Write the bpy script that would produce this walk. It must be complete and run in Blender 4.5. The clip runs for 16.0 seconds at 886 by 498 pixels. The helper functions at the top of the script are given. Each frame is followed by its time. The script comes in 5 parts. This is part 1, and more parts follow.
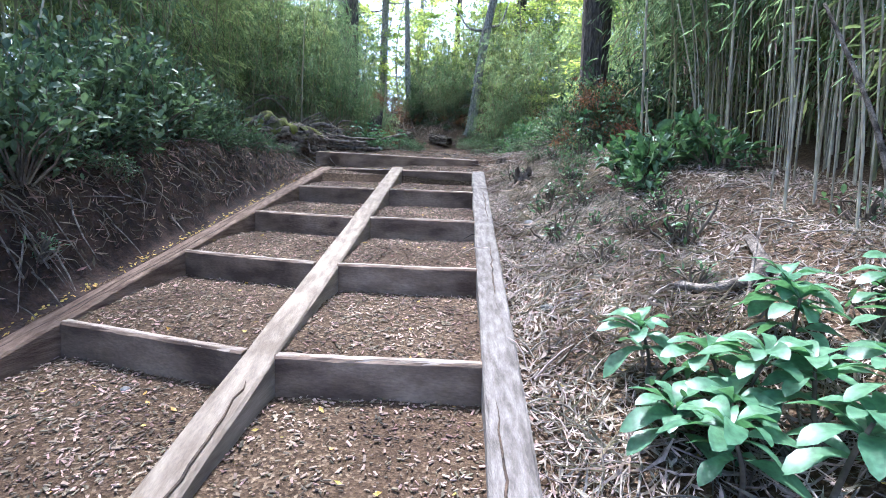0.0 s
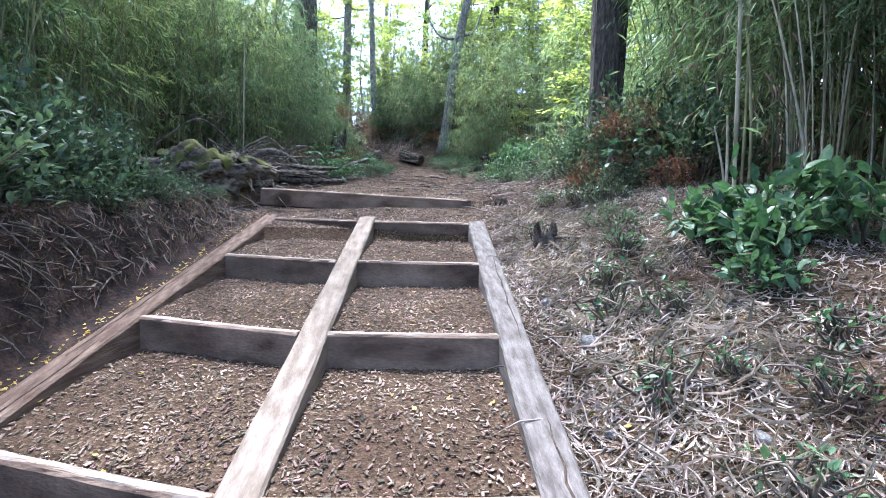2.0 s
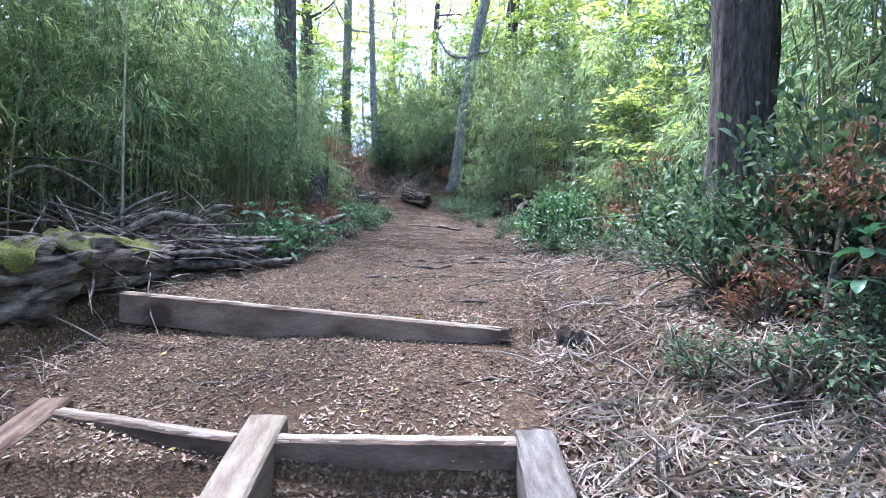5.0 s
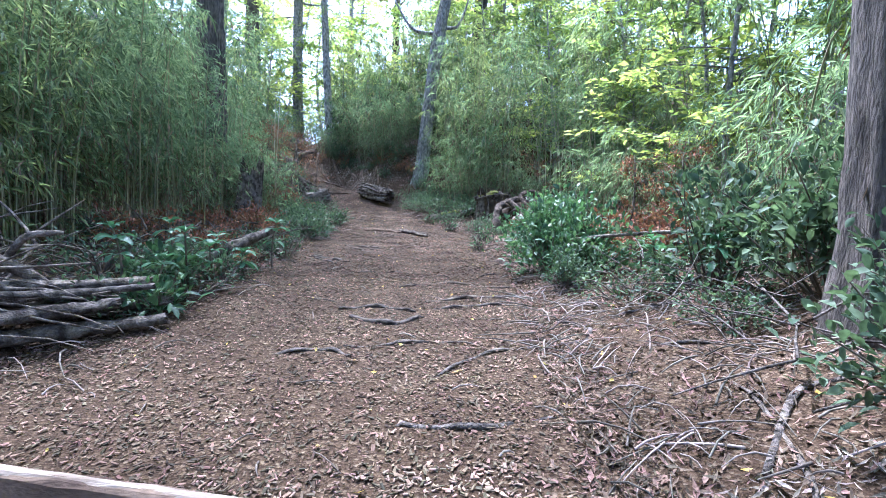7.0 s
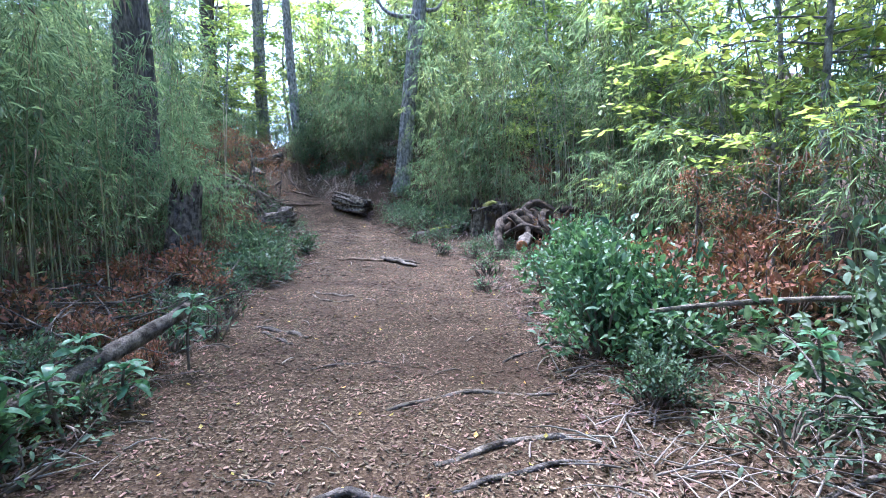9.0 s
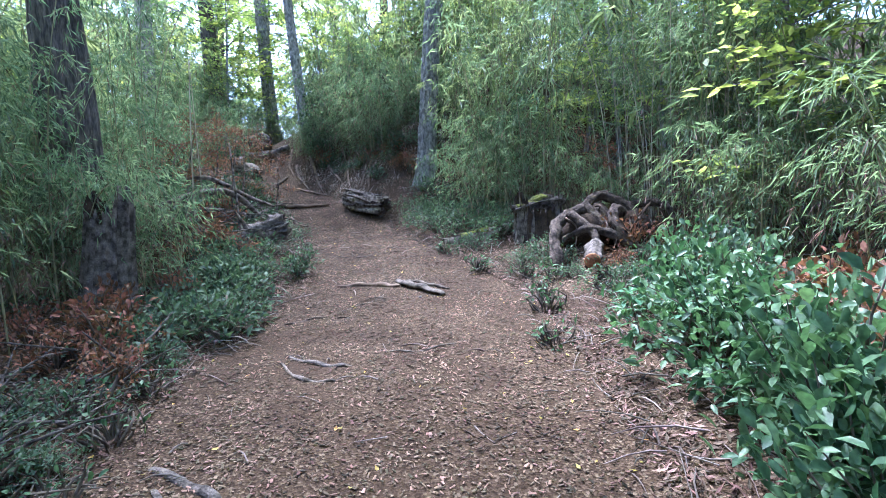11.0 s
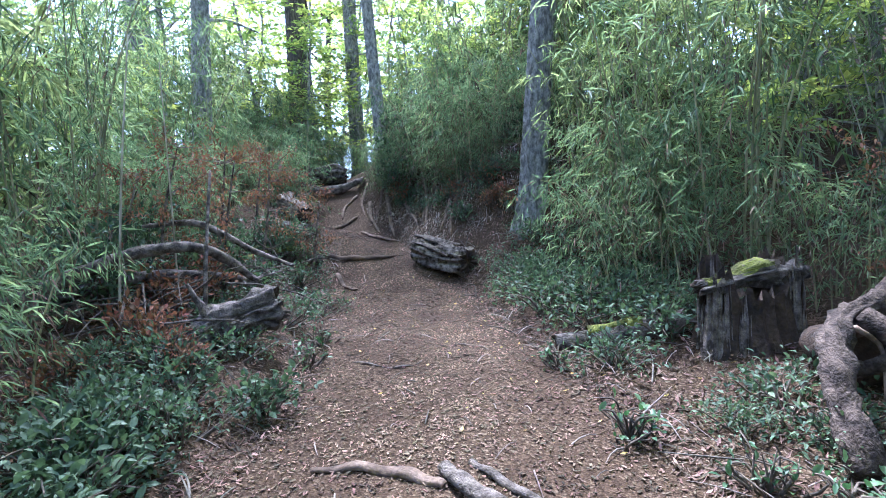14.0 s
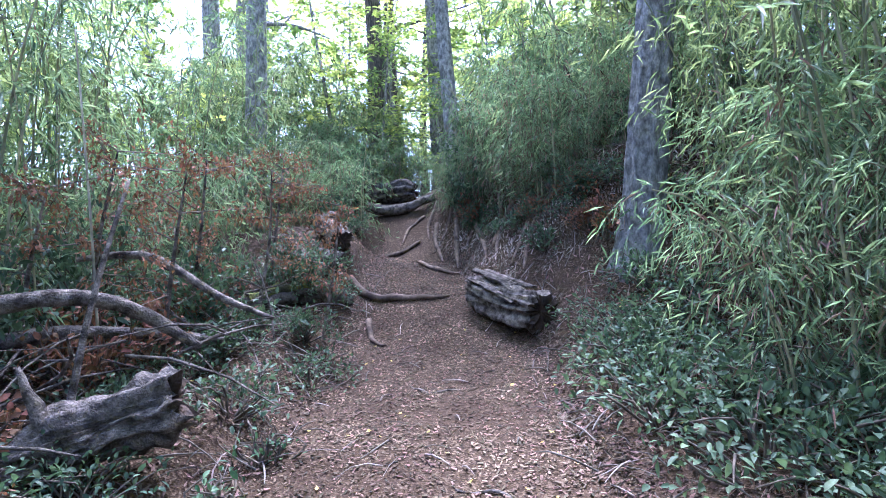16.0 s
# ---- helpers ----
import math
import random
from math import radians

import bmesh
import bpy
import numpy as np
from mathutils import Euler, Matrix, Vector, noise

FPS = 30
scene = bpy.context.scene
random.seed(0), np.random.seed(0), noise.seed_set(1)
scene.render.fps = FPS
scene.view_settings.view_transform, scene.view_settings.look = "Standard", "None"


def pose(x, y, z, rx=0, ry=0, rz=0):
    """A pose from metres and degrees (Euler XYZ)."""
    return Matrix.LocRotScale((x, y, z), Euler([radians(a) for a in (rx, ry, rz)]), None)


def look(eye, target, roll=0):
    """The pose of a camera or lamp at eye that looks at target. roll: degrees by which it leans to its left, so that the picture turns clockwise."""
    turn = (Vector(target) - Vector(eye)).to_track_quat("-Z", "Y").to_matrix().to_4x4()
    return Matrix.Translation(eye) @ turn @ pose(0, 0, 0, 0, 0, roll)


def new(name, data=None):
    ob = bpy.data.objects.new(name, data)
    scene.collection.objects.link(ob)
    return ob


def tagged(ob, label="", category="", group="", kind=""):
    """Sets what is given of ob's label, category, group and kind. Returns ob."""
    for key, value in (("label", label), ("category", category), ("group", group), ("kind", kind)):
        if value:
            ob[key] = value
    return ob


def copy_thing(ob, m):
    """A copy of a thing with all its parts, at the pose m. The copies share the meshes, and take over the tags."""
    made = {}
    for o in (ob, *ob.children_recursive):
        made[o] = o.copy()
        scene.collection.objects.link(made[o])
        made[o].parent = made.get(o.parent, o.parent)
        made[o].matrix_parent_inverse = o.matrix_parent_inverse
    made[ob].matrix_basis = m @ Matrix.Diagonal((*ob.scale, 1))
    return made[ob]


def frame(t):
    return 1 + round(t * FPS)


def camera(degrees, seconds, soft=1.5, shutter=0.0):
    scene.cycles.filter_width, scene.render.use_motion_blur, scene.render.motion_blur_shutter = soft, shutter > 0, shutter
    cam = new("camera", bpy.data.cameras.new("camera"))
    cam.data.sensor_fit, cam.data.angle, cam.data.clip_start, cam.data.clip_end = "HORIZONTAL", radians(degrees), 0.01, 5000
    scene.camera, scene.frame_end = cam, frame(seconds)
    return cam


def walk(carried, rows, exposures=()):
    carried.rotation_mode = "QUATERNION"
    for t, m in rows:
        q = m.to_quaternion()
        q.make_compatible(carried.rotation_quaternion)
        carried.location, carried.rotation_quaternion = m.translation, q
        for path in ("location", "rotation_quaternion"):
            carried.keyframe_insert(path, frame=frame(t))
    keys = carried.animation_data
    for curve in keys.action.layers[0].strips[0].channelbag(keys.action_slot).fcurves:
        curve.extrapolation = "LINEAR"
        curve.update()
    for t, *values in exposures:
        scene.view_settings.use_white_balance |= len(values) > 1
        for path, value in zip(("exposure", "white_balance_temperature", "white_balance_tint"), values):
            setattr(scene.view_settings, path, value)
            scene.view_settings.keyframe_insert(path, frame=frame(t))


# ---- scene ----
cam = camera(82.7, 16.0, soft=0.9)
METRES, EYE, TILT, LEAN, TURN = 17.5, 1.5, -6.0, -2.0, 0.0
ROWS = [
    (0.0, 0.0, 0.0, 0.0, 0.0, 0.0, -0.0),
    (0.5, -0.0096, 0.0234, 0.0152, -0.44, 1.7, 0.71),
    (1.0, -0.0082, 0.0516, 0.0233, -1.52, 3.76, 1.9),
    (1.5, -0.0135, 0.084, 0.0305, -2.52, 3.43, 1.63),
    (2.0, -0.0128, 0.1118, 0.0444, -3.74, 0.91, 1.13),
    (2.5, -0.0072, 0.1423, 0.0513, -4.34, 1.4, 1.71),
    (3.0, -0.011, 0.1773, 0.063, -3.67, 1.09, 1.49),
    (3.5, -0.0068, 0.2076, 0.0705, -3.54, 0.62, 1.51),
    (4.0, -0.0032, 0.2392, 0.0873, -2.48, 1.03, 1.13),
    (4.5, -0.0055, 0.2683, 0.0966, -1.74, 2.65, 1.08),
    (5.0, 0.0019, 0.3031, 0.1056, -2.4, 3.99, 1.25),
    (7.5, 0.0065, 0.4355, 0.1466, -7.71, 1.97, 2.26),
    (8.0, 0.0058, 0.4613, 0.158, -8.81, 1.52, 2.73),
    (8.5, 0.0056, 0.4864, 0.1663, -9.01, 1.82, 3.37),
    (9.0, 0.0106, 0.5148, 0.1777, -8.46, 1.42, 4.25),
    (11.5, 0.0288, 0.6704, 0.2107, -3.91, 0.12, 6.2),
    (12.0, 0.0299, 0.7018, 0.219, -2.89, 0.5, 5.71),
    (12.5, 0.039, 0.7348, 0.2226, -1.35, 1.96, 5.33),
    (13.0, 0.0424, 0.7687, 0.2275, 1.22, 3.18, 5.17),
    (13.5, 0.048, 0.8001, 0.2318, 4.89, 4.1, 5.07),
    (14.0, 0.0494, 0.8315, 0.2367, 8.03, 5.2, 4.52),
    (14.5, 0.0507, 0.8627, 0.2418, 9.59, 5.19, 4.25),
    (15.0, 0.0534, 0.8961, 0.2476, 12.15, 5.78, 3.94),
    (15.5, 0.0531, 0.9262, 0.2533, 15.63, 6.55, 3.08),
    (16.0, 0.0592, 0.9497, 0.259, 20.01, 8.02, 2.15),
]
EXPOSURES = [(0.0, 2.88, 5050, 16), (5.0, 3.12, 4850, 18), (9.0, 3.0, 4700, 20), (12.5, 3.1, 4720, 20), (14.5, 3.13, 4700, 21), (16.0, 3.35, 4650, 30)]
walk(cam, [(t, pose(0, 0, EYE, TILT, LEAN, TURN) @ pose(METRES * x, METRES * y, METRES * z, 90 + pitch, roll, yaw)) for t, x, y, z, yaw, pitch, roll in ROWS], EXPOSURES)

# ---- world, sun and exposure ----
SUN_EL, SUN_AZ = radians(66), radians(-20)
world = bpy.data.worlds.new("world")
scene.world = world
world.use_nodes = True
wn = world.node_tree.nodes
sky = wn.new("ShaderNodeTexSky")
sky.sky_type, sky.sun_disc, sky.sun_elevation, sky.sun_rotation = "NISHITA", False, SUN_EL, SUN_AZ
sky.air_density, sky.dust_density, sky.ozone_density = 1.0, 3.5, 0.8
world.node_tree.links.new(sky.outputs[0], wn["Background"].inputs[0])
wn["Background"].inputs[1].default_value = 0.13
sun = new("sun", bpy.data.lights.new("sun", "SUN"))
sun.data.energy, sun.data.angle, sun.data.color = 2.8, radians(7.0), (1.0, 0.93, 0.8)
sun.matrix_world = look((0, 0, 30), (-math.sin(SUN_AZ) * math.cos(SUN_EL), -math.cos(SUN_AZ) * math.cos(SUN_EL), 30 - math.sin(SUN_EL)))


# ---- materials ----
def material(name, base, second, scale=8.0, rough=0.8, stretch=(1, 1, 1), fine=60.0, bump=0.4, third=None,
             vary=0.25, island=False, translucent=0.0, spec=0.3, through_col=None, grain_span=(0.65, 1.3)):
    """Two colours mixed by a coarse noise and grained by a fine one, with relief, and varied piece by piece."""
    m = bpy.data.materials.new(name)
    m.use_nodes = True
    nt = m.node_tree
    n, l = nt.nodes, nt.links
    b = n["Principled BSDF"]
    co = n.new("ShaderNodeTexCoord")
    mp = n.new("ShaderNodeMapping")
    mp.inputs["Scale"].default_value = stretch
    l.new(co.outputs["Object"], mp.inputs[0])
    n1, n2 = n.new("ShaderNodeTexNoise"), n.new("ShaderNodeTexNoise")
    n1.inputs["Scale"].default_value, n1.inputs["Detail"].default_value = scale, 5
    n2.inputs["Scale"].default_value, n2.inputs["Detail"].default_value = fine, 6
    l.new(mp.outputs[0], n1.inputs[0])
    l.new(mp.outputs[0], n2.inputs[0])
    ramp = n.new("ShaderNodeValToRGB")
    ramp.color_ramp.elements[0].position, ramp.color_ramp.elements[1].position = 0.36, 0.66
    ramp.color_ramp.elements[0].color, ramp.color_ramp.elements[1].color = (*base, 1), (*second, 1)
    if third:
        e = ramp.color_ramp.elements.new(0.8)
        e.color = (*third, 1)
    l.new(n1.outputs["Fac"], ramp.inputs[0])
    grain = n.new("ShaderNodeMapRange")
    grain.inputs[1].default_value, grain.inputs[2].default_value = 0.3, 0.7
    grain.inputs[3].default_value, grain.inputs[4].default_value = grain_span
    l.new(n2.outputs["Fac"], grain.inputs[0])
    hsv = n.new("ShaderNodeHueSaturation")
    l.new(ramp.outputs[0], hsv.inputs["Color"])
    if vary:
        rnd = n.new("ShaderNodeNewGeometry" if island else "ShaderNodeObjectInfo")
        vr = n.new("ShaderNodeMapRange")
        vr.inputs[3].default_value, vr.inputs[4].default_value = 1 - vary, 1 + vary
        l.new(rnd.outputs["Random Per Island" if island else "Random"], vr.inputs[0])
        mul = n.new("ShaderNodeMath")
        mul.operation = "MULTIPLY"
        l.new(grain.outputs[0], mul.inputs[0])
        l.new(vr.outputs[0], mul.inputs[1])
        l.new(mul.outputs[0], hsv.inputs["Value"])
        if island:
            hr = n.new("ShaderNodeMapRange")
            hr.inputs[3].default_value, hr.inputs[4].default_value = 0.5 + 0.06 * vary, 0.5 - 0.06 * vary
            l.new(rnd.outputs["Random Per Island"], hr.inputs[0])
            l.new(hr.outputs[0], hsv.inputs["Hue"])
    else:
        l.new(grain.outputs[0], hsv.inputs["Value"])
    l.new(hsv.outputs[0], b.inputs["Base Color"])
    b.inputs["Roughness"].default_value = rough
    b.inputs["Specular IOR Level"].default_value = spec
    if bump:
        bp = n.new("ShaderNodeBump")
        bp.inputs["Strength"].default_value, bp.inputs["Distance"].default_value = bump, 0.02
        l.new(n2.outputs["Fac"], bp.inputs["Height"])
        l.new(bp.outputs[0], b.inputs["Normal"])
    if translucent:
        tr = n.new("ShaderNodeBsdfTranslucent")
        tint = n.new("ShaderNodeMix")
        tint.data_type, tint.blend_type = "RGBA", "MULTIPLY"
        tint.inputs[0].default_value = 1.0
        tint.inputs[7].default_value = (*(through_col or (1.15, 1.3, 0.85)), 1)
        l.new(hsv.outputs[0], tint.inputs[6])
        l.new(tint.outputs[2], tr.inputs[0])
        mix = n.new("ShaderNodeMixShader")
        mix.inputs[0].default_value = translucent
        l.new(b.outputs[0], mix.inputs[1])
        l.new(tr.outputs[0], mix.inputs[2])
        l.new(mix.outputs[0], n["Material Output"].inputs[0])
    return m


M = {
    "timber": material("timber", (0.1, 0.076, 0.055), (0.182, 0.146, 0.112), 4, 0.88, (5, 0.5, 5), 30, 0.3, grain_span=(0.84, 1.12)),
    "timber_grey": material("timber_grey", (0.078, 0.064, 0.055), (0.175, 0.152, 0.134), 4, 0.88, (7, 0.5, 7), 26, 0.5, grain_span=(0.8, 1.15)),
    "timber_red": material("timber_red", (0.08, 0.044, 0.028), (0.2, 0.135, 0.095), 4, 0.88, (6, 0.6, 6), 26, 0.6, grain_span=(0.8, 1.15)),
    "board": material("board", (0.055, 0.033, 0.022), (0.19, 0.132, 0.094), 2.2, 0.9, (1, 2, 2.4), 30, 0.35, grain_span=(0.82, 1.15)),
    "bark": material("bark", (0.035, 0.03, 0.026), (0.12, 0.10, 0.085), 9, 0.95, (3, 3, 0.7), 22, 1.0),
    # lighter grey bark: the haze over the trunks is put into its colour
    "bark_pale": material("bark_pale", (0.095, 0.09, 0.082), (0.3, 0.282, 0.262), 9, 0.95, (2, 2, 1.1), 30, 0.8),
    "dead_wood": material("dead_wood", (0.03, 0.024, 0.02), (0.17, 0.14, 0.12), 7, 0.92, (2, 2, 2), 40, 0.9),
    "grey_wood": material("grey_wood", (0.035, 0.026, 0.02), (0.21, 0.172, 0.14), 7, 0.92, (2, 2, 2), 40, 0.9),
    "log_wood": material("log_wood", (0.034, 0.025, 0.019), (0.25, 0.205, 0.165), 5, 0.92, (4, 0.8, 4), 34, 1.0),
    "rot": material("rot", (0.02, 0.014, 0.01), (0.07, 0.045, 0.03), 8, 0.97, (1, 1, 1), 40, 0.8),
    "cut": material("cut", (0.19, 0.07, 0.03), (0.36, 0.165, 0.075), 10, 0.9, (1, 1, 1), 50, 0.4),
    "moss": material("moss", (0.035, 0.032, 0.015), (0.17, 0.18, 0.035), 5, 0.98, (1, 1, 1), 70, 1.0, third=(0.24, 0.24, 0.06)),
    "stone": material("stone", (0.07, 0.066, 0.062), (0.2, 0.19, 0.18), 7, 0.9, (1, 1, 1), 50, 0.6),
    "culm": material("culm", (0.10, 0.10, 0.045), (0.26, 0.24, 0.13), 3, 0.6, (1, 1, 0.6), 20, 0.1, island=True, vary=0.4),
    "culm_dry": material("culm_dry", (0.17, 0.145, 0.10), (0.40, 0.36, 0.27), 3, 0.65, (1, 1, 0.6), 20, 0.1, island=True, vary=0.3),
    "bamboo_leaf": material("bamboo_leaf", (0.145, 0.195, 0.105), (0.25, 0.285, 0.15), 0.8, 0.55, fine=30, bump=0, island=True, vary=0.5, translucent=0.6, spec=0.12, through_col=(1.25, 1.3, 0.85)),
    "bamboo_dark": material("bamboo_dark", (0.115, 0.165, 0.10), (0.20, 0.245, 0.145), 0.8, 0.5, fine=30, bump=0, island=True, vary=0.5, translucent=0.55, spec=0.15, through_col=(1.2, 1.3, 0.9)),
    "shrub_leaf": material("shrub_leaf", (0.054, 0.086, 0.054), (0.11, 0.15, 0.086), 1.5, 0.55, fine=30, bump=0, island=True, vary=0.45, translucent=0.3, spec=0.2),
    "plant_leaf": material("plant_leaf", (0.052, 0.105, 0.052), (0.098, 0.162, 0.075), 2.5, 0.45, fine=40, bump=0, island=True, vary=0.45, translucent=0.3, spec=0.35),
    # bright and yellowish: sunlight on the foliage is put into this leaf colour
    "crown_leaf": material("crown_leaf", (0.17, 0.235, 0.09), (0.32, 0.36, 0.12), 0.35, 0.55, fine=20, bump=0, island=True, vary=0.45, translucent=0.6, through_col=(1.65, 1.6, 0.85)),
    "brown_frond": material("brown_frond", (0.11, 0.05, 0.03), (0.26, 0.135, 0.075), 3, 0.8, fine=40, bump=0, island=True, vary=0.4, translucent=0.25),
    "yellow_leaf": material("yellow_leaf", (0.34, 0.22, 0.04), (0.46, 0.34, 0.09), 3, 0.6, fine=40, bump=0, island=True, vary=0.4, translucent=0.25),
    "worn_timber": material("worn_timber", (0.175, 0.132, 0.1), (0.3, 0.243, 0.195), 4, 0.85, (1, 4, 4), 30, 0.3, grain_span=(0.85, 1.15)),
    "big_leaf": material("big_leaf", (0.055, 0.125, 0.07), (0.105, 0.195, 0.105), 2.5, 0.4, fine=40, bump=0, island=True, vary=0.4, translucent=0.32, spec=0.4),
    "stem": material("stem", (0.05, 0.04, 0.03), (0.14, 0.11, 0.08), 8, 0.85, fine=40, bump=0.2),
    "chip": material("chip", (0.052, 0.032, 0.0195), (0.23, 0.163, 0.104), 2.5, 0.85, fine=60, bump=0.1, island=True, vary=0.7),
    "pale_chip": material("pale_chip", (0.06, 0.038, 0.026), (0.275, 0.204, 0.147), 2.5, 0.85, fine=60, bump=0.1, island=True, vary=0.7),
    "litter": material("litter", (0.112, 0.082, 0.063), (0.42, 0.355, 0.3), 2.0, 0.8, fine=60, bump=0.1, island=True, vary=0.65, translucent=0.15),
    "brown_litter": material("brown_litter", (0.06, 0.036, 0.024), (0.24, 0.168, 0.12), 2.0, 0.82, fine=60, bump=0.1, island=True, vary=0.65, translucent=0.1),
    "twig": material("twig", (0.07, 0.052, 0.042), (0.27, 0.225, 0.19), 3.0, 0.85, fine=60, bump=0.1, island=True, vary=0.5),
    "root_bark": material("root_bark", (0.018, 0.012, 0.009), (0.105, 0.076, 0.058), 13, 0.95, (1, 1, 1), 55, 1.0, third=(0.15, 0.12, 0.1)),
    "root": material("root", (0.05, 0.032, 0.022), (0.20, 0.14, 0.10), 6, 0.9, fine=40, bump=0.5),
}


def ground_material():
    m = bpy.data.materials.new("forest_floor")
    m.use_nodes = True
    nt = m.node_tree
    n, l = nt.nodes, nt.links
    b = n["Principled BSDF"]
    co = n.new("ShaderNodeTexCoord")

    def noise_at(scale, detail=6):
        t = n.new("ShaderNodeTexNoise")
        t.inputs["Scale"].default_value, t.inputs["Detail"].default_value = scale, detail
        l.new(co.outputs["Object"], t.inputs[0])
        return t.outputs["Fac"]

    def ramp(fac, *stops):
        r = n.new("ShaderNodeValToRGB")
        els = r.color_ramp.elements
        while len(els) < len(stops):
            els.new(0.5)
        for e, (p, c) in zip(els, stops):
            e.position, e.color = p, (*c, 1)
        l.new(fac, r.inputs[0])
        return r.outputs[0]

    def mix(fac, a, c):
        x = n.new("ShaderNodeMix")
        x.data_type = "RGBA"
        l.new(fac, x.inputs[0])
        l.new(a, x.inputs[6])
        l.new(c, x.inputs[7])
        return x.outputs[2]

    soil = ramp(noise_at(35), (0.3, (0.018, 0.0104, 0.006)), (0.55, (0.043, 0.0255, 0.0145)), (0.75, (0.085, 0.053, 0.031)))
    vor = n.new("ShaderNodeTexVoronoi")
    vor.inputs["Scale"].default_value = 75
    vor.inputs["Randomness"].default_value = 1.0
    l.new(co.outputs["Object"], vor.inputs[0])
    sep = n.new("ShaderNodeSeparateColor")
    l.new(vor.outputs["Color"], sep.inputs[0])
    chips = ramp(sep.outputs[0], (0.0, (0.021, 0.0128, 0.0072)), (0.5, (0.051, 0.0315, 0.018)), (0.85, (0.103, 0.069, 0.042)), (1.0, (0.2, 0.15, 0.1)))
    cover = ramp(noise_at(1.3), (0.35, (0.2, 0.2, 0.2)), (0.62, (0.85, 0.85, 0.85)))
    col = mix(cover, soil, chips)
    l.new(col, b.inputs["Base Color"])
    b.inputs["Roughness"].default_value = 0.95
    b.inputs["Specular IOR Level"].default_value = 0.15
    bp = n.new("ShaderNodeBump")
    bp.inputs["Strength"].default_value, bp.inputs["Distance"].default_value = 0.5, 0.015
    l.new(vor.outputs["Distance"], bp.inputs["Height"])
    l.new(bp.outputs[0], b.inputs["Normal"])
    return m


M["ground"] = ground_material()
M["soil"] = material("soil", (0.012, 0.0066, 0.0045), (0.042, 0.023, 0.0155), 9, 0.97, (1, 1, 1), 45, 1.0)


# ---- the lie of the land ----
def curve_of(*pairs):
    ks, vs = [p[0] for p in pairs], [p[1] for p in pairs]
    return lambda y: np.interp(y, ks, vs)


PATH_Z = curve_of((-30, -2.4), (-4, -0.9), (0, -0.02), (7.7, 1.79), (8.6, 2.0), (9.6, 2.18), (11.7, 2.46), (15, 2.69), (17, 2.84), (19.2, 3.14),
                  (20.7, 3.32), (21.5, 3.45), (22.6, 3.86), (24.4, 4.2), (25.4, 4.9), (26.2, 5.42), (27, 5.65), (35, 6.1), (60, 7.0), (400, 12))
RIGHT = curve_of((-10, 0.25), (0, 0.3), (8, 0.62), (9, 0.78), (12, 1.3), (15, 1.7), (17, 1.75), (19, 1.1), (20, 0.62), (21.5, 0.2), (22.3, -0.2), (23, -0.75), (25, -2.05), (27, -3.1), (60, -12))
LEFT = curve_of((-10, -3.4), (0, -2.72), (8, -1.98), (9.4, -2.25), (11, -1.6), (12.5, -1.25), (15, -1.15), (17, -0.8), (18, -0.68), (20, -1.16), (22.8, -1.95), (25, -2.95), (27, -4.0), (60, -14))
BANK_L = curve_of((-5, 0.75), (5.5, 0.68), (7.0, 0.42), (8.5, 0.12), (10, 0.03), (17, 0.03), (19, 0.2), (23, 0.3), (26, 0.35), (40, 0.0))
SLOPE_R = curve_of((-5, 0.40), (6.5, 0.36), (9, 0.26), (11, 0.16), (18, 0.10), (21, 0.22), (22.3, 0.45), (23.4, 0.85), (25.8, 0.8), (28, 0.3), (32, 0.1))
# the boards across the stairs: where each stands at its right end
STEP = 1.288
BOARDS = [3.77 + STEP * (i - 2) for i in range(-1, 6)]


def board_y(y0, x):
    return y0 + 0.02 * (0.3 - x) + np.maximum(-0.85 - x, 0) * 0.31


def rail_z(x, y):
    return 1.27 + 0.236 * (y - 5.1) + 0.07 * np.minimum(x + 0.8, 0)


def wob(x, y, s, seed=0.0):
    return (np.sin(x * 1.7 * s + seed) * np.cos(y * 1.3 * s - seed * 2) + 0.6 * np.sin(x * 3.9 * s + y * 2.1 * s + seed * 5)
            + 0.4 * np.cos(y * 5.3 * s - x * 3.1 * s + seed)) / 2


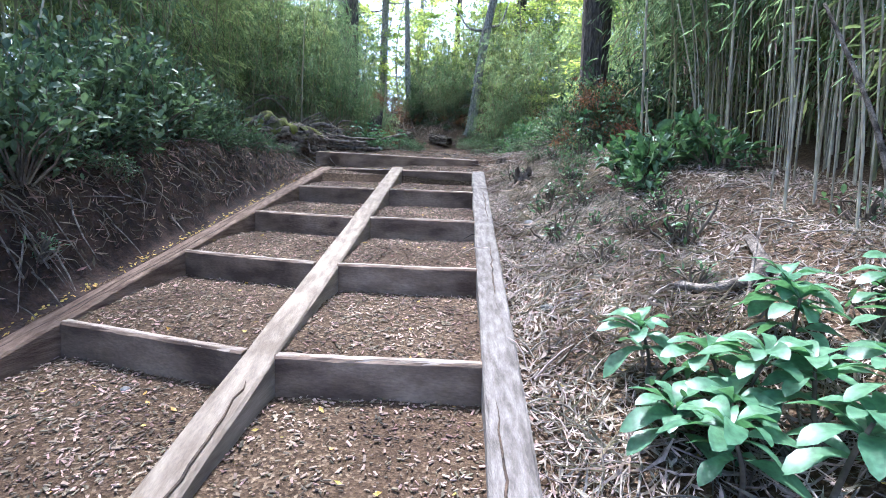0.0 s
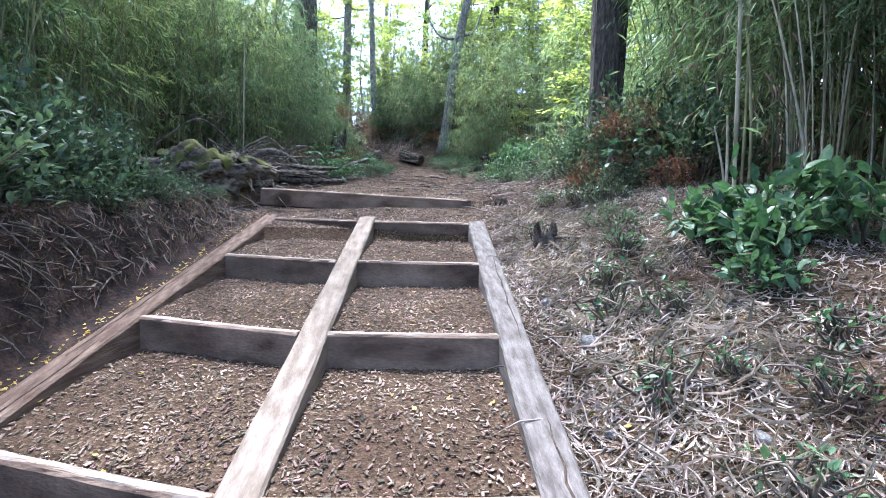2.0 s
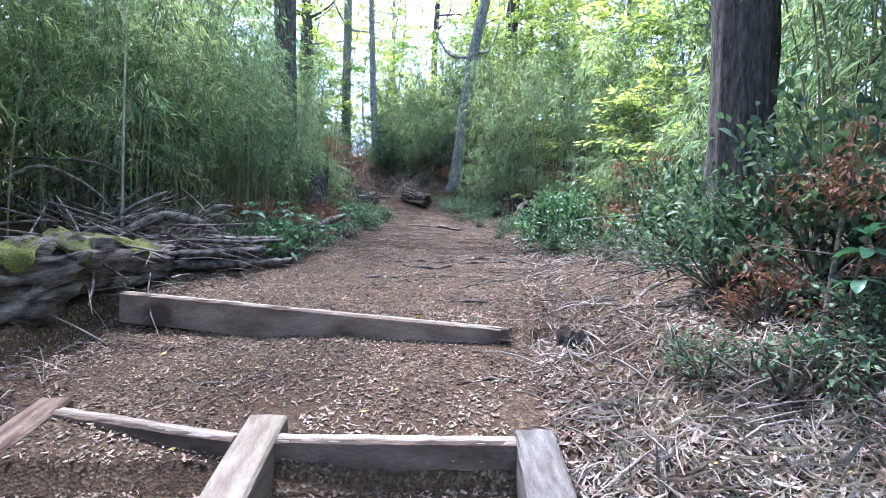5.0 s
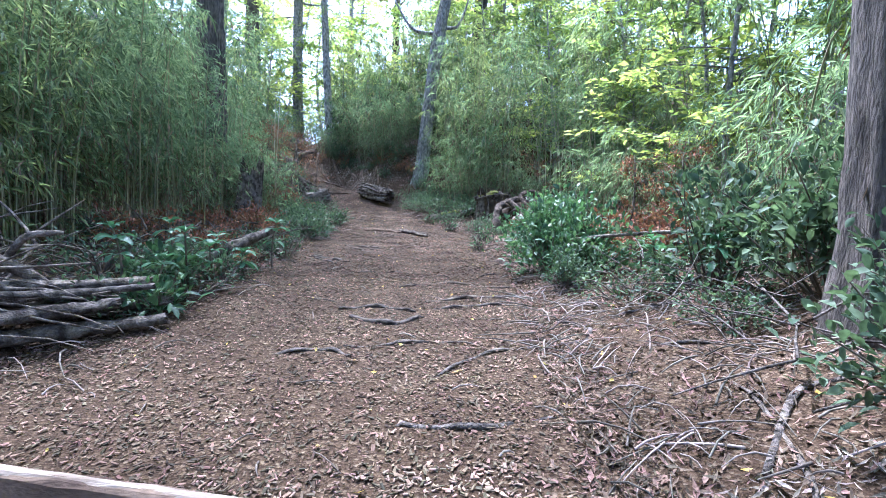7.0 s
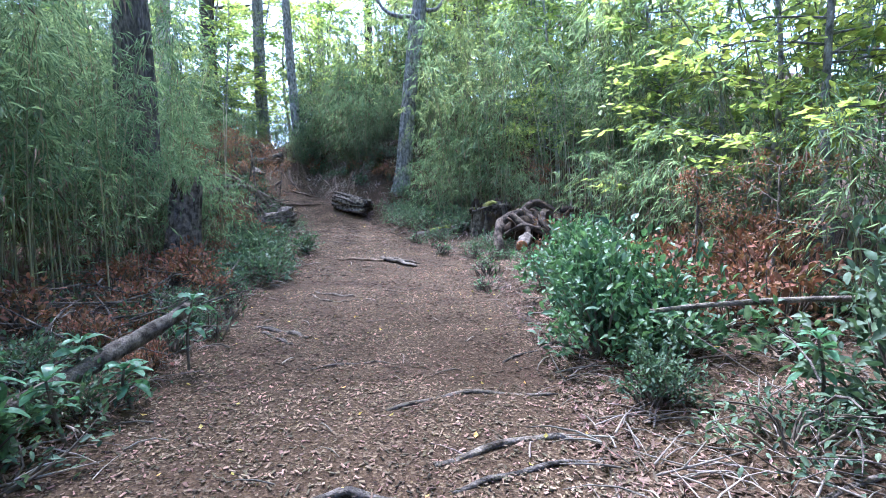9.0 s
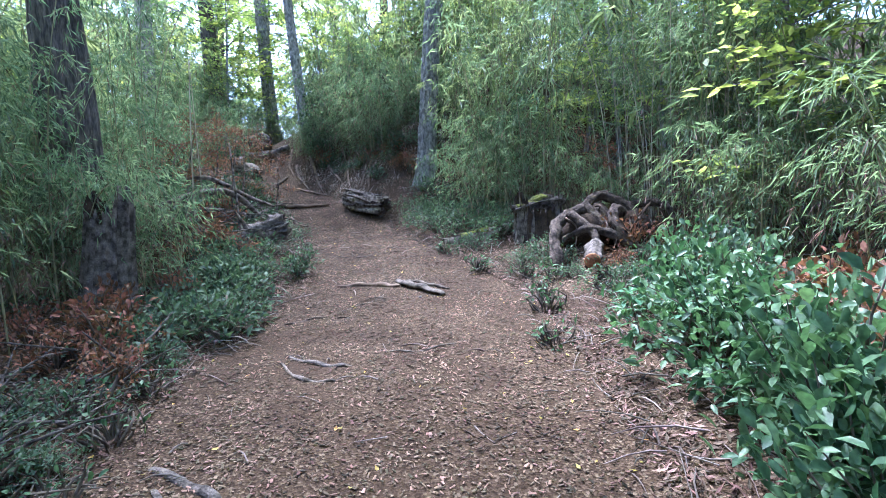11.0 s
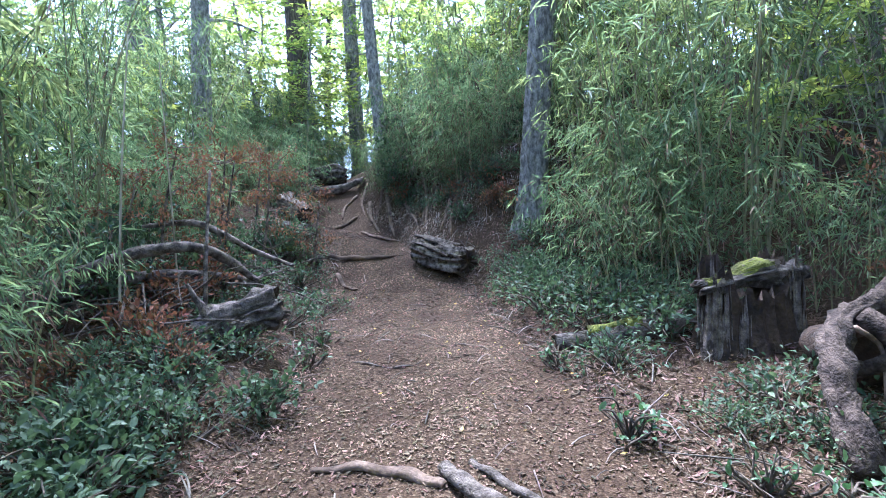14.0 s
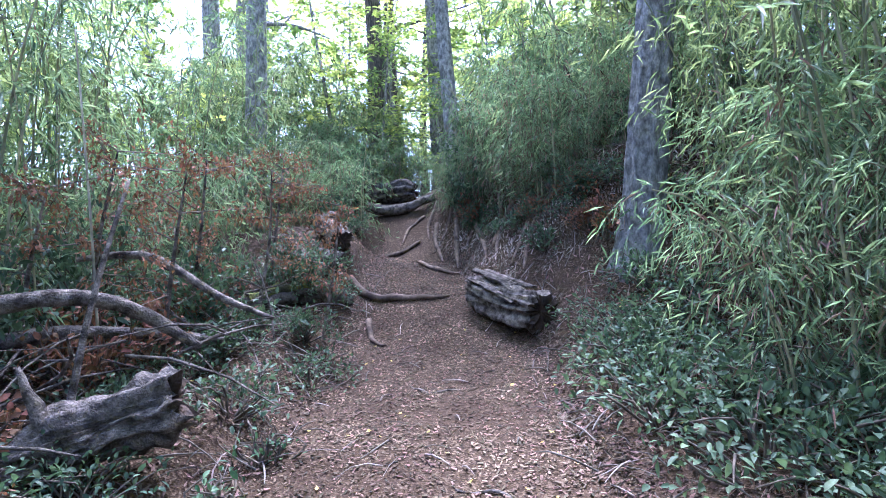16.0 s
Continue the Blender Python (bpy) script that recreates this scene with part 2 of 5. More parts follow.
def ground_z(x, y):
    x, y = np.asarray(x, float), np.asarray(y, float)
    z = PATH_Z(y)
    # earth between the boards of the stairs: flatter than the rails
    steps = z.copy()
    for y0 in BOARDS:
        yb = board_y(y0, x) + 0.064
        f = (y - yb) / STEP
        low = rail_z(x, board_y(y0, x)) - 0.025
        inside = (f > -1e-6) & (f < 1.0)
        steps = np.where(inside, low + f * (0.236 * STEP - 0.19) + 0.03 * np.sin(f * 3.1) + 0.010 * wob(x, y, 5.0), steps)
    steps = np.where(y < BOARDS[0], rail_z(x, y) - 0.1, steps)
    in_stairs = (x > LEFT(y) - 0.0) & (x < RIGHT(y) + 0.0) & (y < BOARDS[-1] + 0.0)
    z = np.where(in_stairs, steps, z)
    beam_y = 8.86 - (x - 0.57) * 0.256
    apron = (y >= BOARDS[-1]) & (y < 9.6) & (x > -2.6) & (x < 0.9)
    yb5 = board_y(BOARDS[-1], x) + 0.04
    up = np.where(y < beam_y + 0.05, 1.80 + (y - yb5) * (0.12 + 0.08 * np.clip((x + 1.2) / 1.7, 0, 1)), 2.12 + (y - beam_y) * 0.14 - 0.035 * (x - 0.57) * 0.3)
    z = np.where(apron & (y > yb5), up, z)
    cross = np.where(y > 10, -0.03 * (x - 0.2), 0) * np.clip((y - 10) / 2, 0, 1) * (np.abs(x) < 4)
    z = z + cross + np.where(y > 9.5, 0.018 * wob(x, y, 1.6), 0)
    # the ground rises to the left where the path bends
    z = z + 0.28 * np.clip(-1.2 - x, 0, 1.3) * np.exp(-((y - 23.4) / 0.9) ** 2)
    # right bank
    d = np.maximum(x - RIGHT(y), 0)
    s = SLOPE_R(y)
    foot = -0.04 * np.clip(d / 0.1, 0, 1) * np.clip(8.5 - y, 0, 1)
    z = z + foot + s * np.minimum(d, 1.9) + 0.12 * np.clip(d - 1.9, 0, 14) + np.clip(d, 0, 1) * 0.05 * wob(x, y, 1.5, 2.0)
    # left bank: a cut in the earth beside the stairs
    d = np.maximum(LEFT(y) - x, 0)
    bl = BANK_L(y)
    t = np.clip((d - 0.16) / 0.42, 0, 1)
    t = t * t * (3 - 2 * t)
    z = z + bl * t + 0.10 * np.clip(d - 0.3, 0, 16) + np.clip(d, 0, 1) * 0.05 * wob(x, y, 1.7, 1.0) - 0.05 * np.clip(d / 0.05, 0, 1) * np.clip(9 - y, 0, 1)
    return z


def gz(x, y):
    return float(ground_z(np.array([x]), np.array([y]))[0])


# ---- mesh helpers ----
class Build:
    """Collects vertices and faces of one mesh."""

    def __init__(self):
        self.v, self.f, self.n = [], [], 0

    def add(self, verts, faces):
        verts = np.asarray(verts, float).reshape(-1, 3)
        self.v.append(verts)
        self.f.extend([tuple(int(i) + self.n for i in q) for q in faces])
        self.n += len(verts)
        return self

    def grids(self, verts, per, faces):
        """Many alike pieces at once: verts (count, per, 3), faces of one piece."""
        count = len(verts)
        fs = np.asarray(faces)
        allf = (fs[None] + (np.arange(count) * per)[:, None, None] + self.n).reshape(-1, fs.shape[1])
        self.v.append(np.asarray(verts).reshape(-1, 3))
        self.f.extend(map(tuple, allf.tolist()))
        self.n += count * per
        return self

    def mesh(self, name, mats, smooth=True):
        me = bpy.data.meshes.new(name)
        me.from_pydata(np.concatenate(self.v).tolist(), [], self.f)
        for m in (mats if isinstance(mats, (list, tuple)) else [mats]):
            me.materials.append(M[m])
        if smooth:
            me.shade_smooth()
        me.update()
        return me


def part(name, b, mat, parent=None, label="", smooth=True):
    ob = new(name, b.mesh(name, mat, smooth) if isinstance(b, Build) else b)
    if parent is not None:
        ob.parent = parent
    if label:
        ob["label"] = label
    return ob


def thing(name, place, label, category, group="", kind=""):
    ob = new(name)
    ob.matrix_basis = pose(*place)
    ob.empty_display_size = 0.2
    return tagged(ob, label, category, group, kind)


def tube(b, pts, radii, sides=6, rough=0.0, rng=None, cap=True, squash=1.0, ridges=0):
    pts = np.asarray(pts, float)
    n = len(pts)
    radii = np.broadcast_to(np.asarray(radii, float), (n,))
    tan = np.gradient(pts, axis=0)
    tan /= np.linalg.norm(tan, axis=1)[:, None] + 1e-9
    ref = np.array([0.0, 0.0, 1.0]) if abs(tan[:, 2]).mean() < 0.8 else np.array([1.0, 0.0, 0.0])
    u = np.cross(tan, ref)
    u /= np.linalg.norm(u, axis=1)[:, None] + 1e-9
    w = np.cross(u, tan)
    a = np.arange(sides) * 2 * math.pi / sides
    r = radii[:, None] * np.ones((n, sides))
    if rough and rng is not None:
        r = r * (1 + rough * rng.normal(0, 0.6, (1, sides)) + rough * rng.normal(0, 0.5, (n, sides)))
    if ridges:
        along = np.arange(n)[:, None]
        r = r * (1 + 0.06 * np.sin(a * ridges)[None] + 0.045 * np.sin(a[None] * (ridges * 2 + 1) + np.sin(along * 0.31) * 1.5) + 0.03 * np.sin(a[None] * (ridges * 3 + 2) + along * 0.4))
        if rng is not None:
            r = r * (1 + 0.05 * np.interp(np.arange(n), np.arange(0, n + 4, 4), rng.normal(0, 1, len(range(0, n + 4, 4))))[:, None])
    v = pts[:, None] + r[..., None] * (np.cos(a)[None, :, None] * u[:, None] + squash * np.sin(a)[None, :, None] * w[:, None])
    f = [(i * sides + j, i * sides + (j + 1) % sides, (i + 1) * sides + (j + 1) % sides, (i + 1) * sides + j) for i in range(n - 1) for j in range(sides)]
    if cap:
        f += [tuple(range(sides))[::-1], tuple((n - 1) * sides + j for j in range(sides))]
    b.add(v, f)
    return v


def smooth_line(ctrl, n):
    """A soft line through a few points."""
    c = np.asarray(ctrl, float)
    t = np.linspace(0, len(c) - 1, n)
    i = np.clip(t.astype(int), 0, len(c) - 2)
    f = (t - i)[:, None]
    p0, p1, p2, p3 = c[np.maximum(i - 1, 0)], c[i], c[i + 1], c[np.minimum(i + 2, len(c) - 1)]
    return 0.5 * (2 * p1 + (p2 - p0) * f + (2 * p0 - 5 * p1 + 4 * p2 - p3) * f * f + (3 * p1 - p0 - 3 * p2 + p3) * f ** 3)


def unit(v):
    return v / (np.linalg.norm(v, axis=-1, keepdims=True) + 1e-9)


def leaf_set(b, pos, way, length, width, rng, fold=0.25, droop=0.15, broad=False):
    """Leaves at pos that point along way, each folded along its midrib and bent down at its tip."""
    n = len(pos)
    way = unit(way)
    side = unit(np.cross(way, np.array([0, 0, 1.0]) + rng.normal(0, 0.45, (n, 3))))
    up = np.cross(side, way)
    length = np.broadcast_to(length, (n,))[:, None]
    width = np.broadcast_to(width, (n,))[:, None]
    tip = pos + way * length - np.array([0, 0, 1.0]) * droop * length
    if not broad:
        mid = pos + way * length * 0.42
        lft, rgt = mid + side * width / 2 + up * width * fold, mid - side * width / 2 + up * width * fold
        b.grids(np.stack([pos, lft, tip, rgt], 1), 4, [(0, 2, 1), (0, 3, 2)])
        return
    m1, m2 = pos + way * length * 0.35, pos + way * length * 0.7 - np.array([0, 0, 1.0]) * droop * 0.4 * length
    u1, u2 = up * width * fold, up * width * fold * 0.8
    v = np.stack([pos, m1 + side * width * 0.45 + u1, m2 + side * width * 0.4 + u2, tip, m2 - side * width * 0.4 + u2, m1 - side * width * 0.45 + u1, m1, m2], 1)
    b.grids(v, 8, [(0, 6, 1), (0, 5, 6), (1, 6, 7), (1, 7, 2), (6, 5, 4), (6, 4, 7), (2, 7, 3), (7, 4, 3)])


def round_leaf(b, base, way, length, width, r):
    """One large leaf, broadest past its middle, with a bent blade and a sunk midrib."""
    way = unit(np.asarray(way, float))
    side = unit(np.cross(way, np.array([0, 0, 1.0]) + r.normal(0, 0.25, 3)))
    up = np.cross(side, way)
    ts = np.array([0, 0.12, 0.3, 0.5, 0.68, 0.84, 0.95, 1.0])
    ws = np.array([0.06, 0.28, 0.62, 0.9, 1.0, 0.8, 0.42, 0.04]) * width / 2
    sag = r.uniform(0.12, 0.35)
    v = []
    for t, w in zip(ts, ws):
        c = base + way * length * t - np.array([0, 0, 1.0]) * sag * length * t * t + up * 0.12 * length * math.sin(t * 3.1)
        wave = 0.08 * width * math.sin(t * 9 + r.uniform(0, 1))
        v += [c + side * w + up * (0.22 * w + wave), c, c - side * w + up * (0.22 * w - wave)]
    f = []
    for i in range(len(ts) - 1):
        f += [(i * 3, i * 3 + 1, i * 3 + 4, i * 3 + 3), (i * 3 + 1, i * 3 + 2, i * 3 + 5, i * 3 + 4)]
    b.add(np.array(v), f)


# ---- ground ----
def build_ground():
    xs = np.concatenate([-np.geomspace(400, 9, 22), np.arange(-8, -3.2, 0.2), np.arange(-3.2, 3.2, 0.05), np.arange(3.2, 8.2, 0.2), np.geomspace(9, 400, 22)])
    ys = np.concatenate([-np.geomspace(200, 3.5, 14), np.arange(-3, 0, 0.15), np.arange(0, 10, 0.045), np.arange(10, 28, 0.1), np.geomspace(28.3, 600, 34)])
    X, Y = np.meshgrid(xs, ys)
    Z = ground_z(X, Y)
    nx, ny = len(xs), len(ys)
    idx = np.arange(nx * ny).reshape(ny, nx)
    q = np.stack([idx[:-1, :-1], idx[:-1, 1:], idx[1:, 1:], idx[1:, :-1]], -1).reshape(-1, 4)
    b = Build()
    b.add(np.stack([X, Y, Z], -1), [])
    b.f = list(map(tuple, q.tolist()))
    me = b.mesh("ground", ["ground", "soil"])
    cx, cy = X[:-1, :-1].ravel(), Y[:-1, :-1].ravel()
    dl = LEFT(cy) - cx
    bare = (dl > 0.02) & (dl < 0.62 + 0.1 * wob(cx, cy, 3)) & (cy < 8.3)
    me.polygons.foreach_set("material_index", bare.astype(np.int32))
    return tagged(new("ground", me), "brown forest floor of wood chips, fallen leaves and dark soil", "ground", kind="structure")


build_ground()


# ---- timber stairs ----
def timber(b, p0, p1, width, height, rng, n=26, warp=0.006, taper=1.0):
    """A sawn beam from p0 to p1, given by the middle of its top face, with worn edges."""
    p0, p1 = np.array(p0, float), np.array(p1, float)
    way = unit(p1 - p0)
    side = unit(np.cross(way, [0, 0, 1.0]))
    up = np.cross(side, way)
    c = 0.013
    prof = [(-.5, -c), (-.5, -height), (.5, -height), (.5, -c), (.5 - c / width, 0), (0.12, 0.002), (-0.1, -0.001), (-.5 + c / width, 0)]
    rows = []
    for i in range(n):
        f = i / (n - 1)
        k = 1 - (1 - taper) * max(f - 0.75, 0) / 0.25
        bend = warp * math.sin(f * 5 + p0[0])
        rows.append([p0 + (p1 - p0) * f + side * (a * width + bend + rng.normal(0, 0.0022)) + up * (h * (k if h < -0.05 else 1) + rng.normal(0, 0.0018)) for a, h in prof])
    m = len(prof)
    f = [(i * m + j, (i + 1) * m + j, (i + 1) * m + (j + 1) % m, i * m + (j + 1) % m) for i in range(n - 1) for j in range(m)]
    f += [tuple(range(m)), tuple((n - 1) * m + j for j in range(m))[::-1]]
    b.add(np.array(rows), f)


rng = np.random.default_rng(4)
stairs = thing("timber_stairs", (0, 0, 0), "weathered timber rails and boards holding steps of earth", "stairs")


def rail(x0, x1, y0, y1, mat, width, label, shift):
    b = Build()
    timber(b, (x0, y0, rail_z(x0 + shift, y0)), (x1, y1, rail_z(x1 + shift, y1)), width, 0.26, rng, 40)
    part("rail", b, mat, stairs, label, False)


# inner edges of the side rails run outward as they climb
RAIL_R = lambda y: 0.125 + 0.039 * y + 0.10
RAIL_C = lambda y: -0.94 + 0.041 * y - 0.09
RAIL_L = lambda y: -2.57 + 0.098 * y - 0.09
rail(RAIL_R(-1.5), RAIL_R(7.72), -1.5, 7.72, "timber_grey", 0.19, "split grey weathered rail", 0)
rail(RAIL_C(-1.5), RAIL_C(7.83), -1.5, 7.83, "timber", 0.18, "worn brown middle rail", 0)
rail(RAIL_L(-1.5), RAIL_L(8.1), -1.5, 8.1, "timber_red", 0.17, "reddish split rail against the bank", 0)
for y0 in BOARDS:
    for xa, xb in ((RAIL_C(y0) + 0.085, RAIL_R(y0) - 0.09), (RAIL_L(y0 + 0.4) + 0.08, RAIL_C(y0) - 0.085)):
        ya, yb = float(board_y(y0, xa)) + 0.04, float(board_y(y0, xb)) + 0.04
        b = Build()
        timber(b, (xa, ya, rail_z(xa, ya) - 0.012), (xb, yb, rail_z(xb, yb) - 0.012), 0.08, 0.27, rng, 14, 0.004)
        riser = part("riser_board", b, "board", stairs, "", False)
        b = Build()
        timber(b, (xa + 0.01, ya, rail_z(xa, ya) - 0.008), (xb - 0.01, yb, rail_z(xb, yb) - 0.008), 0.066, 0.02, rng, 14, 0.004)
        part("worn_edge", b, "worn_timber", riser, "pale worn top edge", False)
b = Build()
timber(b, (-2.4, 9.62, 2.258), (0.6, 8.85, 2.138), 0.075, 0.24, rng, 26, 0.006, 0.35)
single = thing("timber_step", (0, 0, 0), "single brown board set across the path as a step", "step")
part("board", b, "board", single, "", False)
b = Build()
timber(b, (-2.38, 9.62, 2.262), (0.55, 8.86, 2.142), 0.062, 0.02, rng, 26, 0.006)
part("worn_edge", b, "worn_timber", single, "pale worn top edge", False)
# cracks along the rails
for fx, y0, y1, off in ((RAIL_R, 3.1, 4.4, 0.02), (RAIL_R, 5.0, 6.6, 0.035), (RAIL_R, 1.2, 2.2, -0.03), (RAIL_C, 1.3, 2.3, 0.05), (RAIL_L, 2.6, 4.6, 0.0), (RAIL_L, 5.0, 6.4, -0.03), (RAIL_L, 3.0, 5.2, 0.04)):
    b = Build()
    ys = np.linspace(y0, y1, 16)
    xs = np.array([fx(y) for y in ys]) + off + rng.normal(0, 0.006, 16)
    w = 0.006 * np.sin(np.linspace(0.1, 3.04, 16))
    zs = rail_z(xs, ys) + 0.0035
    v = np.stack([np.stack([xs - w, ys, zs], -1), np.stack([xs + w, ys, zs], -1), np.stack([xs, ys, zs - 0.02], -1)], 1)
    b.add(v, [(i * 3 + a, i * 3 + c, i * 3 + 3 + c, i * 3 + 3 + a) for i in range(15) for a, c in ((0, 1), (1, 2), (2, 0))])
    part("crack", b, "rot", stairs)


# ---- plants ----
def bamboo_meshes(seed, count=13, height=5.2, leaves=150, spread=0.4, droop=0.5, low=0.22, size=0.15, thick=0.014, lean_most=0.5, ratio=0.12):
    r = np.random.default_rng(seed)
    culms, leaf, dry = [], Build(), Build()
    for k in range(count):
        culm = Build()
        culms.append(culm)
        a, d = r.uniform(0, 6.28), spread * math.sqrt(r.uniform())
        base = np.array([math.cos(a) * d, math.sin(a) * d, -0.1])
        h = height * r.uniform(0.6, 1.1)
        lean = np.array([math.cos(a), math.sin(a), 0]) * r.uniform(0.05, lean_most) + np.append(r.normal(0, 0.25, 2), 0)
        t = np.linspace(0, 1, 9)[:, None]
        pts = base + t * np.array([0, 0, h]) + lean * (t ** 2) * h * 0.35 - np.array([0, 0, 1]) * droop * (t ** 4) * h * 0.25
        tube(culm, pts, np.linspace(thick, 0.004, 9) * r.uniform(0.8, 1.3), 5, cap=False)
        nb = leaves // 8
        tt = low + (1 - low) * r.uniform(0, 1, nb) ** 0.8
        i = np.clip((tt * 8).astype(int), 0, 7)
        f = (tt * 8 - i)[:, None]
        node = pts[i] * (1 - f) + pts[i + 1] * f
        ang = r.uniform(0, 6.28, nb)
        out = np.stack([np.cos(ang), np.sin(ang), r.uniform(0.0, 0.9, nb)], -1)
        ln = (r.uniform(0.12, 0.75, nb) * (1.15 - 0.5 * tt))[:, None]
        s = np.linspace(0.5, 1.0, 8)[None, :, None]
        pos = node[:, None] + out[:, None] * ln[:, None] * s - np.array([0, 0, 1.0]) * (s ** 2) * ln[:, None] * 0.7
        pos = pos.reshape(-1, 3) + r.normal(0, 0.02, (nb * 8, 3))
        way = np.repeat(out, 8, 0) * 0.6 + r.normal(0, 0.45, (nb * 8, 3)) - np.array([0, 0, 0.8])
        L = size * r.uniform(0.6, 1.25, nb * 8)
        dead = r.uniform(0, 1, len(pos)) < np.clip(0.45 - 0.25 * pos[:, 2], 0.03, 0.4)
        leaf_set(leaf, pos[~dead], way[~dead], L[~dead], L[~dead] * ratio, r)
        leaf_set(dry, pos[dead], way[dead] - [0, 0, 0.6], L[dead], L[dead] * ratio * 0.85, r)
    return culms, leaf, dry


def bamboo_kind(name, label, mats, **kw):
    c, l, d = bamboo_meshes(**kw)
    ob = thing("bamboo_clump", (0, 0, -50), label, "bamboo", "bamboo thicket")
    for one in c:
        part("culm", one, mats[0], ob)
    tagged(part("foliage", l, mats[1], ob), kind="stuff")
    tagged(part("dry_foliage", d, "brown_litter", ob, "withered brown leaves"), kind="stuff")
    return ob


TALL = [bamboo_kind("tall", "tall green bamboo clump with thin arching leafy canes", ("culm", "bamboo_leaf" if s % 2 else "bamboo_dark"), seed=s, height=5.4, leaves=304, count=12, size=0.15, ratio=0.125, low=0.1, spread=0.75, lean_most=0.9, thick=0.011) for s in range(5)]
FAR = [bamboo_kind("far", "bamboo clump with thin arching leafy canes", ("culm", "bamboo_leaf"), seed=120 + s, height=4.6, leaves=120, count=10, size=0.25, ratio=0.16, low=0.03, spread=0.9, lean_most=1.1, droop=0.8) for s in range(4)]
BARE = [bamboo_kind("bare", "bamboo clump with bare pale canes and leaves above", ("culm_dry", "bamboo_dark"), seed=20 + s, height=5.6, leaves=240, count=15, low=0.36, spread=0.75, size=0.14, thick=0.0085, lean_most=0.7) for s in range(3)]
LOW = [bamboo_kind("low", "low drooping bamboo with dense narrow green leaves", ("culm", "bamboo_dark"), seed=40 + s, height=2.3, leaves=300, count=12, low=0.03, droop=1.0, spread=0.6, size=0.115, ratio=0.11, thick=0.008, lean_most=1.0) for s in range(3)]


SHADE = [bamboo_kind("shade", "bamboo clump with bare canes below and dark drooping leaves", ("culm", "bamboo_dark"), seed=160 + s, height=4.4, leaves=300, count=13, low=0.3, spread=0.7, size=0.14, thick=0.012, lean_most=0.8, droop=0.9) for s in range(2)]


USED = set()


def put(kinds, x, y, scale=1.0, turn=None, sink=0.0):
    """Sets a plant on the ground: the first of its kind itself, then copies."""
    src = kinds[rng.integers(len(kinds))]
    m = pose(x, y, gz(x, y) - sink, 0, 0, rng.uniform(0, 360) if turn is None else turn) @ Matrix.Scale(scale, 4)
    if src.name in USED:
        ob = copy_thing(src, Matrix())
    else:
        USED.add(src.name)
        ob = src
    ob.matrix_basis = m
    return ob


def set_out(kinds, *spots):
    for x, y, s in spots:
        put(kinds, x, y, s)


def strip(kinds, y0, y1, off0, off1, side, count, s0=0.85, s1=1.15):
    """Plants along one edge of the path, off0 to off1 metres out from it."""
    for i in range(count):
        y = y0 + (y1 - y0) * (i + rng.uniform(0, 1)) / count
        off = rng.uniform(off0, off1)
        x = float(RIGHT(y)) + off if side > 0 else float(LEFT(y)) - off
        put(kinds, x, y, rng.uniform(s0, s1))


# left of the path
strip(TALL, 1.5, 12, 2.2, 3.0, -1, 10)
strip(FAR, 1, 14, 3.2, 6.5, -1, 18)
strip(LOW, 8.8, 14, 2.1, 2.9, -1, 5)
strip(TALL, 11.5, 14.0, 2.2, 3.3, -1, 4, 0.7, 0.9)
strip(LOW, 12.5, 17.0, 2.2, 3.0, -1, 3, 0.7, 0.9)
strip(SHADE, 12.0, 17.2, 2.0, 3.0, -1, 7, 0.8, 1.0)
strip(FAR, 13, 20, 3.4, 5.5, -1, 7, 0.8, 1.1)
strip(TALL, 18.5, 24, 2.6, 3.8, -1, 5)
strip(LOW, 19.5, 25, 2.2, 3.0, -1, 5)
strip(FAR, 12, 26, 3.5, 8, -1, 18)
set_out(LOW, (-2.25, 16.9, 0.85), (-2.45, 17.3, 0.9))
set_out(TALL, (-2.7, 14.9, 0.7), (-3.05, 16.2, 0.75))
strip(TALL, 4, 14, 2.6, 4.0, -1, 9, 1.15, 1.4)
strip(FAR, 3, 16, 6, 12, -1, 12, 1.2, 1.5)
# right of the path
strip(TALL, 1.5, 9, 3.2, 4.3, 1, 7, 1.0, 1.25)
strip(FAR, 1, 12, 6, 11, 1, 14, 1.2, 1.5)
strip(BARE, 1.8, 6.6, 2.6, 3.4, 1, 7)
strip(SHADE, 7.2, 10.5, 3.0, 4.2, 1, 5, 1.0, 1.15)
strip(FAR, 1.5, 9, 3.6, 6.5, 1, 11)
strip(TALL, 11.5, 18, 2.8, 3.8, 1, 3)
strip(FAR, 10.5, 19, 3.8, 7.0, 1, 6)
strip(LOW, 10.8, 17, 2.2, 3.0, 1, 5)
for x, y in ((2.6, 20.2), (2.3, 21.3), (3.2, 21.0), (2.6, 22.4)):
    put(TALL, x, y, rng.uniform(0.9, 1.1))
strip(LOW, 19.6, 22.0, 1.5, 2.2, 1, 4)
strip(FAR, 19, 28, 3.8, 8, 1, 6)
# round the far end of the path
strip(LOW, 23.6, 27.5, 0.9, 2.4, 1, 9)
strip(FAR, 24.5, 30, 1.6, 5, 1, 12)
for x, y in ((1.5, 23.2), (1.9, 23.9), (1.1, 23.9), (0.6, 24.4), (2.3, 23.2), (1.6, 24.6)):
    put(LOW, x, y, rng.uniform(0.7, 1.0))
strip(LOW, 24.0, 28.5, 0.7, 2.0, -1, 7)
strip(FAR, 25, 31, 1.4, 6, -1, 10)
for x, y in ((-4.2, 27.6), (-5.2, 28.8), (-3.4, 28.4), (-6.4, 28.2), (-4.4, 30.0), (-2.6, 29.6)):
    put(LOW, x, y, rng.uniform(0.8, 1.1))
